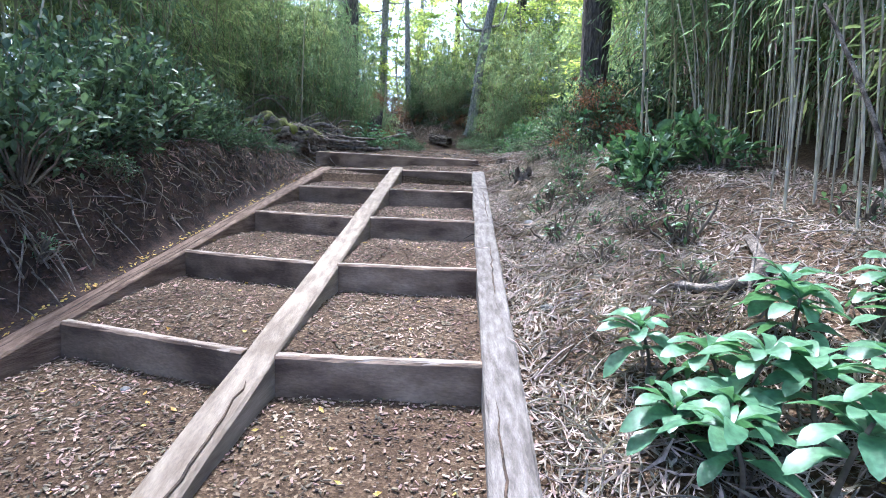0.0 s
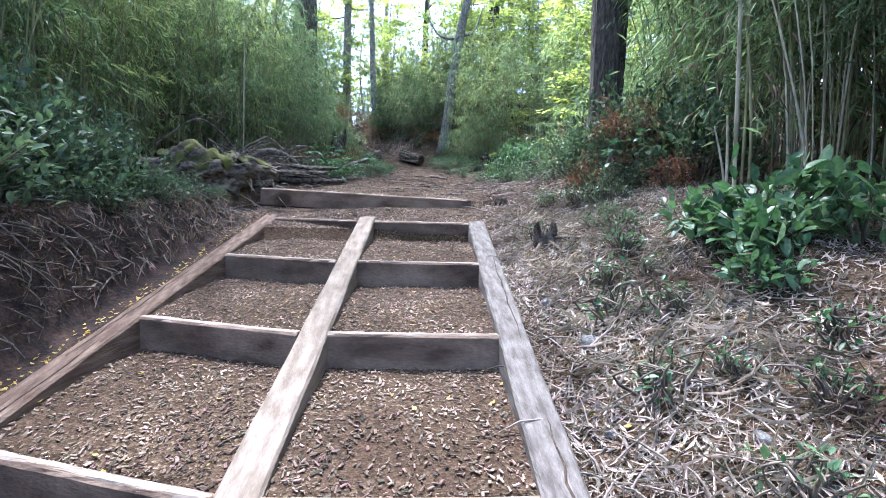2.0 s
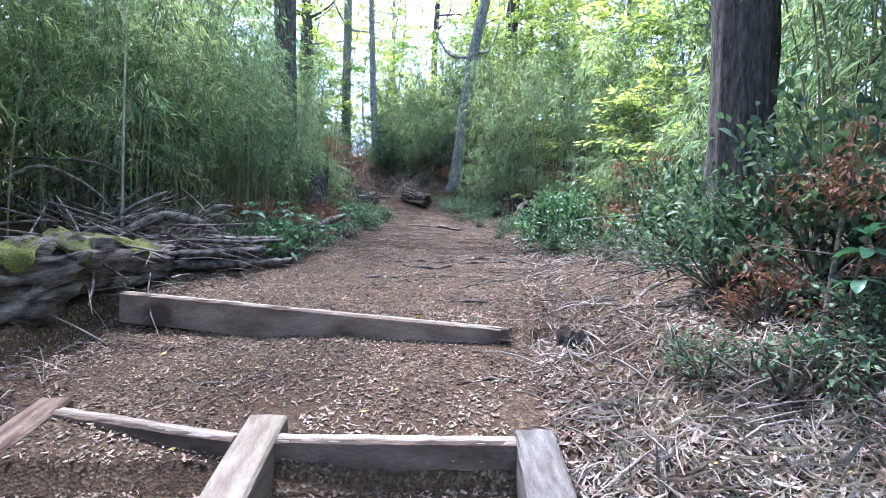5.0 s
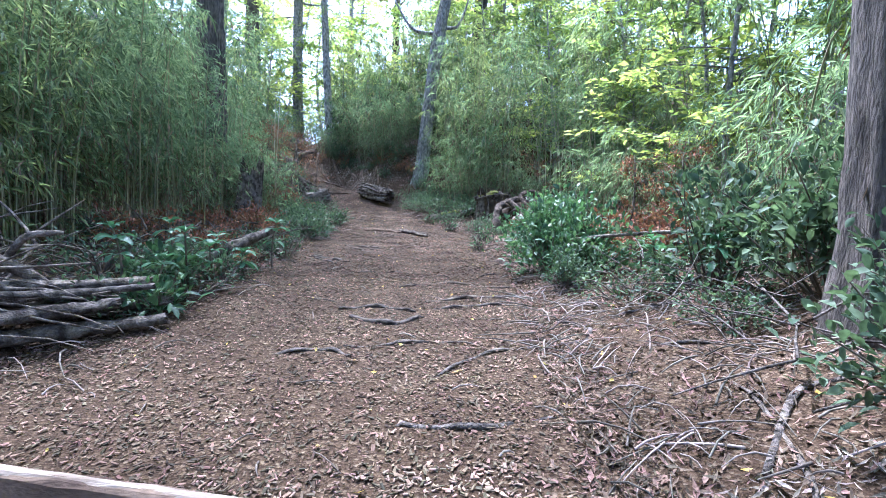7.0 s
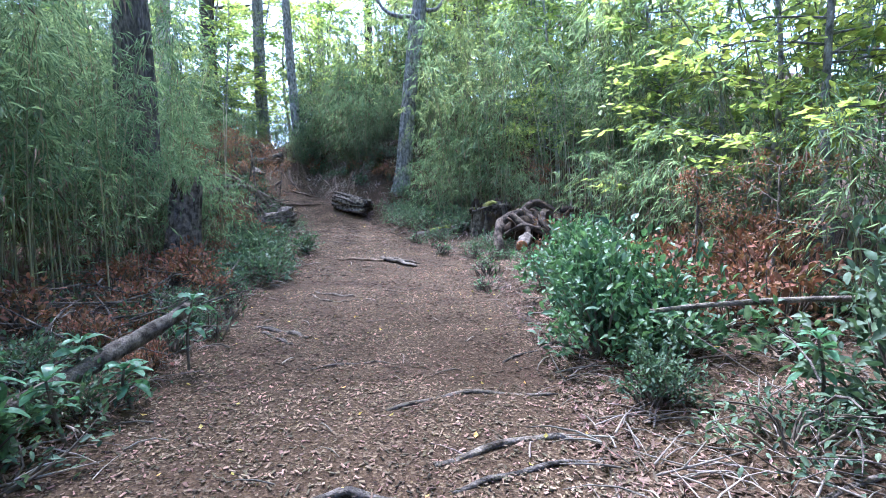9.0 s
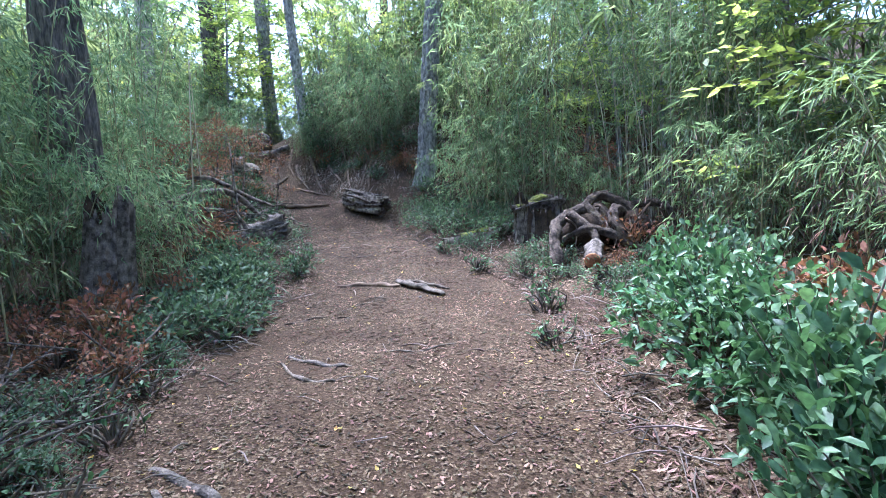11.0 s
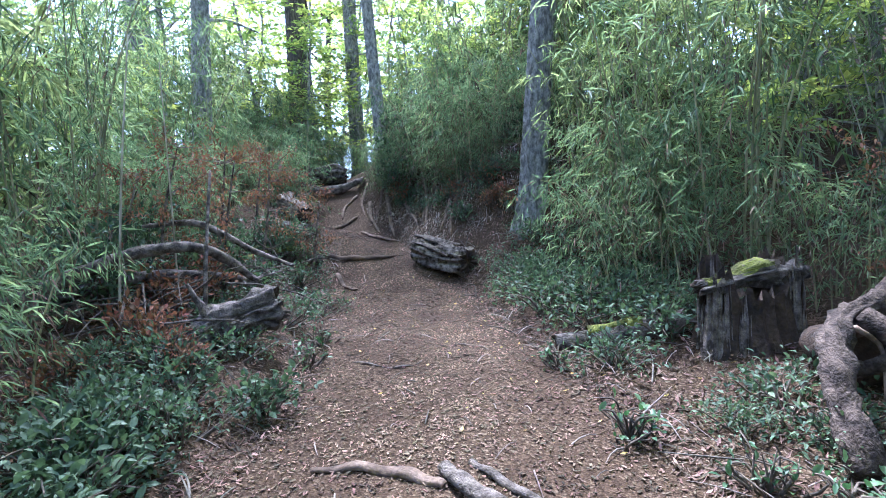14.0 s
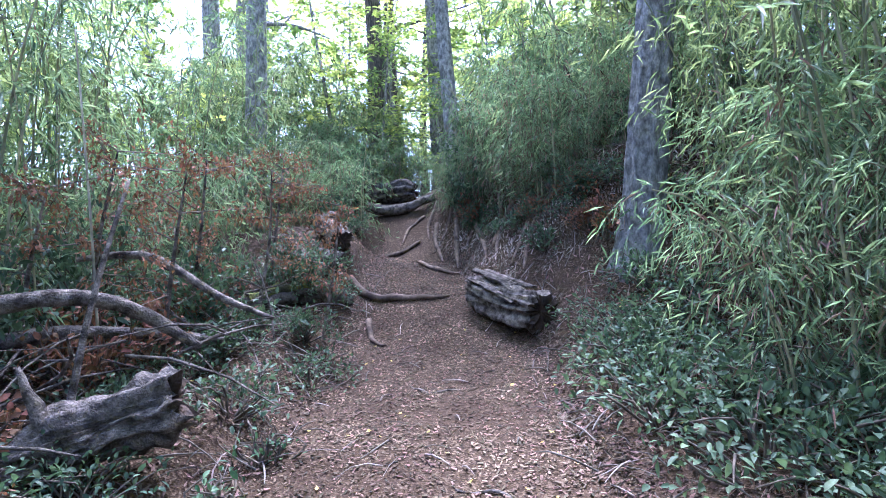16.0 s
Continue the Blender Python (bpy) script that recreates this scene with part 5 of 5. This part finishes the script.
root_run([(-1.9, 23.9), (-1.55, 23.65), (-1.2, 23.7)], (0.03, 0.045, 0.015), "dark root making a step across the path", seed=6, lift=0.03)
root_run([(-2.95, 24.35), (-2.6, 24.55), (-2.3, 24.95)], (0.05, 0.06, 0.03), "dark root making a step across the path", seed=7, lift=0.03)
root_run([(-1.4, 25.0), (-1.0, 24.2), (-0.8, 23.6)], (0.05, 0.04, 0.02), "bare root running down the slope", seed=8, lift=0.03)
root_run([(-1.7, 25.2), (-1.5, 24.5), (-1.3, 23.9)], (0.05, 0.04, 0.02), "bare root running down the slope", seed=9, lift=0.03)
for i, (xa, ya, xb, yb) in enumerate(((-0.9, 24.9, -0.75, 23.6), (-0.55, 24.6, -0.6, 23.3), (-1.9, 25.6, -1.95, 24.6), (-2.5, 25.7, -2.6, 24.9), (-0.2, 24.2, -0.35, 23.0), (-2.3, 25.9, -2.15, 25.0), (-1.2, 25.4, -1.35, 24.3), (0.1, 23.7, -0.15, 22.8))):
    root_run([(xa, ya), ((xa + xb) / 2 + 0.1 * (-1) ** i, (ya + yb) / 2), (xb, yb)], (0.035, 0.03, 0.012), "bare root running down the slope", seed=110 + i, lift=0.02)
root_run([(-2.1, 25.3), (-2.0, 24.9), (-1.7, 24.4)], (0.05, 0.04, 0.02), "bare root running down the slope", seed=10, lift=0.03)
# sticks and bits of root on the path
def lay_sticks(seed, *lines):
    for i, (a, c, d, r0) in enumerate(lines):
        root_run([a, c, d], (r0 * 0.6, r0 * 0.95, r0 * 0.4), "dead stick lying in the leaf litter", "grey_wood" if i % 3 == 1 else "dead_wood", "stick", "dead sticks", 0.004, seed + i, "dead_stick")


lay_sticks(30, ((0.35, 10.2), (0.7, 10.5), (1.05, 10.6), 0.018), ((0.2, 12.2), (0.7, 12.35), (1.3, 12.3), 0.02), ((-0.3, 11.4), (0.0, 11.45), (0.3, 11.3), 0.025), ((0.1, 9.6), (0.5, 9.55), (0.9, 9.7), 0.022), ((0.4, 11.6), (0.9, 11.75), (1.2, 11.72), 0.03), ((0.45, 11.4), (0.8, 11.5), (1.25, 11.55), 0.022), ((-0.6, 10.5), (-0.3, 10.55), (-0.15, 10.45), 0.02))
lay_sticks(37, ((1.1, 12.9), (1.6, 13.2), (2.0, 13.25), 0.018), ((-0.1, 14.9), (-0.35, 15.0), (-0.55, 15.3), 0.02), ((-0.2, 11.2), (0.1, 11.05), (0.35, 11.2), 0.035), ((-0.5, 15.4), (-0.2, 15.2), (0.0, 15.15), 0.025), ((0.2, 15.4), (0.5, 15.35), (0.9, 15.5), 0.012), ((1.3, 11.0), (1.45, 10.7), (1.35, 10.5), 0.022), ((-0.9, 14.0), (-0.55, 13.75), (-0.4, 13.6), 0.03))
lay_sticks(44, ((-0.8, 13.8), (-0.6, 13.55), (-0.5, 13.45), 0.022), ((-0.7, 16.2), (-0.4, 16.35), (-0.1, 16.3), 0.014), ((0.1, 19.4), (0.35, 19.45), (0.55, 19.35), 0.012), ((-0.7, 20.7), (-0.5, 20.6), (-0.25, 20.75), 0.014), ((-0.2, 16.6), (0.1, 16.9), (0.2, 17.1), 0.012), ((-0.6, 19.0), (-0.2, 18.9), (0.0, 19.0), 0.014), ((0.2, 8.3), (0.4, 8.35), (0.55, 8.3), 0.012))
lay_sticks(51, ((-1.4, 8.5), (-1.2, 8.42), (-0.9, 8.5), 0.012), ((-0.2, 10.6), (0.3, 10.7), (0.7, 10.62), 0.015), ((-0.4, 12.9), (0.0, 13.0), (0.3, 12.95), 0.012), ((1.4, 3.0), (1.7, 3.5), (1.9, 4.2), 0.012), ((1.2, 5.0), (1.5, 5.6), (1.6, 6.1), 0.012), ((1.7, 5.9), (2.1, 6.0), (2.5, 6.3), 0.018), ((1.2, 7.5), (1.7, 7.7), (2.3, 7.6), 0.015))
lay_sticks(58, ((1.4, 9.0), (1.9, 9.4), (2.3, 9.3), 0.02), ((1.3, 8.6), (1.6, 9.1), (1.75, 9.7), 0.015), ((1.6, 10.2), (2.0, 10.1), (2.4, 10.5), 0.018), ((1.7, 10.9), (2.1, 11.0), (2.6, 10.8), 0.018), ((1.9, 5.0), (2.1, 4.4), (2.0, 3.9), 0.02), ((1.7, 6.9), (2.2, 6.6), (2.8, 6.7), 0.02))


def cane(ctrl, r0, label, mat="culm_dry", seed=0, name="dead_cane"):
    c = np.array(ctrl, float)
    b = Build()
    n = 14
    tube(b, smooth_line(c - c[0], n), np.linspace(r0, r0 * 0.45, n), 7, 0.04, np.random.default_rng(seed))
    o = part(name, b, mat)
    o.matrix_basis = pose(*c[0])
    return tagged(o, label, "cane", "dead canes")


def lean_cane(x, y, dx, dy, h, r0=0.012, mat="culm_dry", label="thin pale dead cane standing among the plants"):
    p = np.array(on(x, y, -0.05))
    cane([p, p + [dx * 0.4, dy * 0.4, h * 0.5], p + [dx, dy, h]], r0, label, mat, int(abs(x * 100 + y)))


lean_cane(2.15, 5.6, -0.1, 0.1, 3.6, 0.016)
lean_cane(2.35, 6.0, 0.02, 0.1, 0.9, 0.016)
lean_cane(2.55, 6.3, -0.1, 0.1, 0.75, 0.014)
lean_cane(2.85, 5.7, -0.25, 0.3, 1.8, 0.014)
lean_cane(2.75, 5.0, -0.1, 0.0, 3.2, 0.016)
lean_cane(-2.98, 10.6, 0.06, 0.0, 2.5, 0.016)
lean_cane(-3.6, 4.3, 0.5, 0.4, 3.0, 0.012)
lean_cane(-2.9, 10.4, 0.9, 0.3, 0.6, 0.012, "grey_wood", "grey dead branch leaning out of the thicket")
lean_cane(-3.1, 9.3, -0.3, 0.9, 0.8, 0.014, "grey_wood", "grey dead branch leaning out of the thicket")
lean_cane(-1.75, 18.72, -0.22, 0.6, 1.6, 0.024, "grey_wood", "pale broken stick standing in the undergrowth")
lean_cane(-2.25, 18.4, 0.1, 0.2, 2.6, 0.012)
lean_cane(-2.5, 19.5, 0.1, -0.2, 2.4, 0.011)
lean_cane(2.5, 2.7, -0.15, 0.6, 1.5, 0.02, "grey_wood", "grey dead branch leaning over the bank")
lean_cane(1.55, 2.5, 0.35, 0.5, 0.55, 0.012, "grey_wood", "grey dead branch leaning over the bank")
lean_cane(4.1, 18.9, -0.5, 0.3, 1.2, 0.014, "grey_wood", "dead branch leaning out of the bamboo")
root_run([(1.35, 2.85), (1.6, 2.72), (1.85, 2.85), (1.95, 3.2)], (0.03, 0.045, 0.045, 0.03), "thick curved root on the bank", "grey_wood", seed=70, lift=0.05)


def stone(x, y, s, seed):
    r = np.random.default_rng(seed)
    bm = bmesh.new()
    bmesh.ops.create_icosphere(bm, subdivisions=2, radius=s)
    ax = r.uniform(0.7, 1.2, 3)
    for v in bm.verts:
        q = noise.noise(v.co * (2.2 / s) + Vector((seed, 0, 0)))
        v.co = Vector((v.co.x * ax[0], v.co.y * ax[1], v.co.z * ax[2] * 0.7)) * (1 + 0.25 * q)
    me = bpy.data.meshes.new("stone")
    bm.to_mesh(me)
    bm.free()
    me.materials.append(M["stone"])
    me.shade_smooth()
    o = new("stone", me)
    o.matrix_basis = pose(*on(x, y, s * 0.3))
    tagged(o, "small grey stone half sunk in the leaf litter", "stone", "stones")


for i, (x, y, s) in enumerate(((0.86, 4.95, 0.06), (1.02, 4.45, 0.06), (0.78, 5.6, 0.05), (0.7, 4.2, 0.035), (-1.6, 2.5, 0.03), (1.3, 6.3, 0.05), (0.7, 3.2, 0.04), (0.6, 17.0, 0.02), (1.2, 3.9, 0.045))):
    stone(x, y, s, 40 + i)


# ---- small litter on the ground ----
def scatter(name, count, place, label, mat, length, ratio, rise, category, thick=0.0, tilt=0.25, seed=0):
    r = np.random.default_rng(seed)
    x, y = place(r, count)
    z = ground_z(x, y)
    e = 0.03
    nrm = unit(np.stack([-(ground_z(x + e, y) - ground_z(x - e, y)) / (2 * e), -(ground_z(x, y + e) - ground_z(x, y - e)) / (2 * e), np.ones(len(x))], -1))
    nrm = unit(np.where(nrm[:, 2:3] < 0.5, [[0, 0, 1.0]], nrm) + r.normal(0, tilt, (len(x), 3)))
    a = r.uniform(0, 6.28, len(x))
    u = unit(np.cross(nrm, np.stack([np.cos(a), np.sin(a), 0 * a], -1)))
    w = np.cross(nrm, u)
    L = (r.uniform(length[0], length[1], len(x)))[:, None]
    W = L * r.uniform(ratio[0], ratio[1], len(x))[:, None]
    c = np.stack([x, y, z], -1) + nrm * r.uniform(0.003, rise, len(x))[:, None]
    b = Build()
    if thick:
        t = nrm * thick
        k1, k2 = r.uniform(0.6, 1.0, len(x))[:, None], r.uniform(0.5, 1.0, len(x))[:, None]
        v = np.stack([c - u * L / 2 - w * W / 2 * k1, c + u * L / 2 - w * W / 2, c + u * L / 2 * k2 + w * W / 2, c - u * L / 2 + w * W / 2 * k2,
                      c - u * L / 2 - w * W / 2 * k1 + t, c + u * L / 2 - w * W / 2 + t, c + u * L / 2 * k2 + w * W / 2 + t, c - u * L / 2 + w * W / 2 * k2 + t], 1)
        b.grids(v, 8, [(4, 5, 6, 7), (0, 1, 5, 4), (2, 3, 7, 6)])
    else:
        lift = nrm * (L * r.uniform(0.05, 0.25, len(x))[:, None])
        v = np.stack([c - u * L / 2 + lift * 0.5, c + w * W / 2 + lift * 0.3, c + u * L / 2 + lift, c - w * W / 2 + lift * 0.3, c], 1)
        b.grids(v, 5, [(0, 4, 1), (1, 4, 2), (2, 4, 3), (3, 4, 0)])
    return tagged(part(name, b, mat, None, "", False), label, category, kind="stuff")


def on_path(y0, y1, power=1.0, over=0.3):
    def place(r, n):
        y = y0 + (y1 - y0) * r.uniform(0, 1, n) ** power
        f = r.uniform(0, 1, n)
        a, c = LEFT(y) - over * (y > 8.6), RIGHT(y) + over
        x = a + (c - a) * f
        keep = np.ones(n, bool)
        for fx, hw in ((RAIL_R, 0.1), (RAIL_C, 0.095), (RAIL_L, 0.09)):
            keep &= ~((np.abs(x - fx(y)) < hw) & (y < 8.1))
        bare = wob(x, y, 1.1, 3.0) * 0.5 + 0.5
        keep &= r.uniform(0, 1, n) < 0.35 + 0.65 * bare
        return x[keep], y[keep]
    return place


def beside(side, y0, y1, w, power=1.4, near=0.0):
    def place(r, n):
        y = r.uniform(y0, y1, n)
        d = near + w * r.uniform(0, 1, n) ** power
        return (RIGHT(y) + d if side > 0 else LEFT(y) - d), y
    return place


scatter("wood_chips", 50000, on_path(0.3, 9.3, 1.1), "pale and brown wood chips strewn over the steps", "pale_chip", (0.008, 0.034), (0.16, 0.5), 0.010, "wood chips", 0.004, seed=1)
scatter("wood_chips", 78000, on_path(9.0, 24.5, 1.2), "pale and brown wood chips strewn over the path", "chip", (0.008, 0.034), (0.16, 0.5), 0.010, "wood chips", 0.004, seed=2)
scatter("leaf_litter", 27000, beside(1, 0.5, 7.6, 2.8, 1.1), "pale dry bamboo leaves and bark strips on the bank", "litter", (0.03, 0.10), (0.08, 0.22), 0.04, "leaf litter", tilt=0.4, seed=3)
scatter("leaf_litter", 36000, beside(1, 7.0, 25.5, 2.6), "brown dry leaves on the forest floor", "brown_litter", (0.025, 0.08), (0.1, 0.35), 0.03, "leaf litter", tilt=0.35, seed=4)
scatter("leaf_litter", 24000, beside(-1, 7, 26, 2.6), "brown dry leaves on the forest floor", "brown_litter", (0.025, 0.08), (0.1, 0.35), 0.03, "leaf litter", tilt=0.35, seed=5)
scatter("leaf_litter", 11000, beside(-1, 0.5, 8.4, 1.5, 1.0, 0.25), "brown dry leaves and grass on the bank", "brown_litter", (0.05, 0.14), (0.08, 0.2), 0.04, "leaf litter", tilt=0.5, seed=6)


def twigs(name, count, place, label, seed, length=(0.12, 0.5), lift=0.05, thick=(0.0025, 0.007), mat="twig"):
    r = np.random.default_rng(seed)
    x, y = place(r, count)
    b = Build()
    for i in range(len(x)):
        L, a = r.uniform(*length), r.uniform(0, 6.28)
        d = np.array([math.cos(a), math.sin(a), 0]) * L
        p0 = np.array([x[i], y[i], gz(x[i], y[i]) + r.uniform(0.004, lift)])
        q = p0 + d
        q[2] = gz(q[0], q[1]) + r.uniform(0.004, lift * 1.6)
        tube(b, smooth_line([p0, (p0 + q) / 2 + r.normal(0, 0.05 * L, 3) + [0, 0, 0.02], q], 4), np.array([1, 0.9, 0.7, 0.4]) * r.uniform(*thick), 5, cap=False)
    return tagged(part(name, b, mat), label, "twigs", kind="stuff")


scatter("leaf_litter", 8000, beside(1, 22.6, 25.8, 2.6, 1.0), "dry leaves and grass on the slope above the bend", "litter", (0.03, 0.1), (0.08, 0.25), 0.04, "leaf litter", tilt=0.4, seed=8)
scatter("leaf_litter", 5500, beside(1, 6.4, 9.0, 2.6, 1.0), "pale and brown dry leaves and bark strips on the bank", "litter", (0.025, 0.085), (0.1, 0.28), 0.035, "leaf litter", tilt=0.4, seed=7)
twigs("twig_litter", 1100, beside(1, 0.8, 12, 2.4), "thin grey and brown twigs lying on the bank", 11, (0.1, 0.36))
scatter("dry_grass", 3500, beside(1, 1.5, 8.0, 1.1, 0.8, 0.15), "pale dry grass hanging on the bank", "litter", (0.12, 0.32), (0.018, 0.035), 0.05, "grass", tilt=0.35, seed=33)
scatter("dry_grass", 350, beside(-1, 1.0, 8.3, 0.9, 0.8, 0.25), "dark dry grass hanging on the cut bank", "stem", (0.1, 0.3), (0.02, 0.04), 0.05, "grass", tilt=0.6, seed=34)
twigs("twig_litter", 450, beside(1, 10, 23, 2.4), "thin grey and brown twigs lying on the forest floor", 12)
twigs("twig_litter", 600, beside(-1, 8, 23, 2.4), "thin grey and brown twigs lying on the forest floor", 13)
twigs("twig_litter", 300, on_path(9, 23), "small twigs lying on the path", 14, (0.06, 0.25), 0.01)
twigs("bank_brush", 220, beside(-1, 0.8, 8.5, 1.0, 1.0, 0.2), "dark dead stems and twigs on the cut bank", 18, (0.15, 0.5), 0.12, (0.0025, 0.008), "dead_wood")
scatter("fallen_leaves", 900, on_path(0.3, 22, 1.2, 1.2), "yellow fallen leaves on the ground", "yellow_leaf", (0.02, 0.05), (0.4, 0.7), 0.02, "leaves", seed=31)
scatter("fallen_leaves", 500, beside(-1, 0.5, 8, 0.16, 1.0, 0.0), "yellow and pale fallen leaves beside the rail", "yellow_leaf", (0.02, 0.04), (0.3, 0.7), 0.015, "leaves", seed=32)
twigs("brush_pile", 120, lambda r, n: (r.uniform(-3.6, -2.2, n), r.uniform(9.6, 11.6, n)), "tangle of grey dead branches beside the path", 15, (0.4, 1.1), 0.4, (0.005, 0.016), "grey_wood")
twigs("brush_pile", 70, lambda r, n: (r.uniform(-2.6, -1.3, n), r.uniform(12.8, 15, n)), "dark dead branches beside the path", 19, (0.3, 0.9), 0.25, (0.004, 0.012), "dead_wood")
twigs("brush_pile", 100, lambda r, n: (r.uniform(-3.4, -1.7, n), r.uniform(18.2, 21, n)), "tangle of brown dead branches beside the path", 16, (0.4, 1.0), 0.45, (0.004, 0.013), "grey_wood")
twigs("brush_pile", 60, lambda r, n: (r.uniform(1.7, 3.2, n), r.uniform(8.6, 11.4, n)), "tangle of bare dead branches under the shrubs", 17, (0.3, 1.0), 0.3, (0.003, 0.009), "dead_wood")


def bank_roots():
    r = np.random.default_rng(21)
    b = Build()
    for i in range(150):
        y = r.uniform(0.8, 8.2)
        d = r.uniform(0.3, 0.62)
        x = float(LEFT(y)) - d
        p = np.array([x, y, gz(x, y) + 0.02])
        L = r.uniform(0.08, 0.34)
        q = p + [r.uniform(0.03, 0.16), r.normal(0, 0.12), -L]
        m = (p + q) / 2 + [0.07, r.normal(0, 0.04), 0.03]
        line = smooth_line([p, m, q], 5)
        line[:, 2] = np.maximum(line[:, 2], ground_z(line[:, 0], line[:, 1]) + 0.01)
        tube(b, line, np.linspace(0.005, 0.0015, 5) * r.uniform(0.6, 1.6), 4, cap=False)
    return tagged(part("hanging_roots", b, "stem"), "thin dry roots and stems hanging over the cut bank", "roots", kind="stuff")


bank_roots()
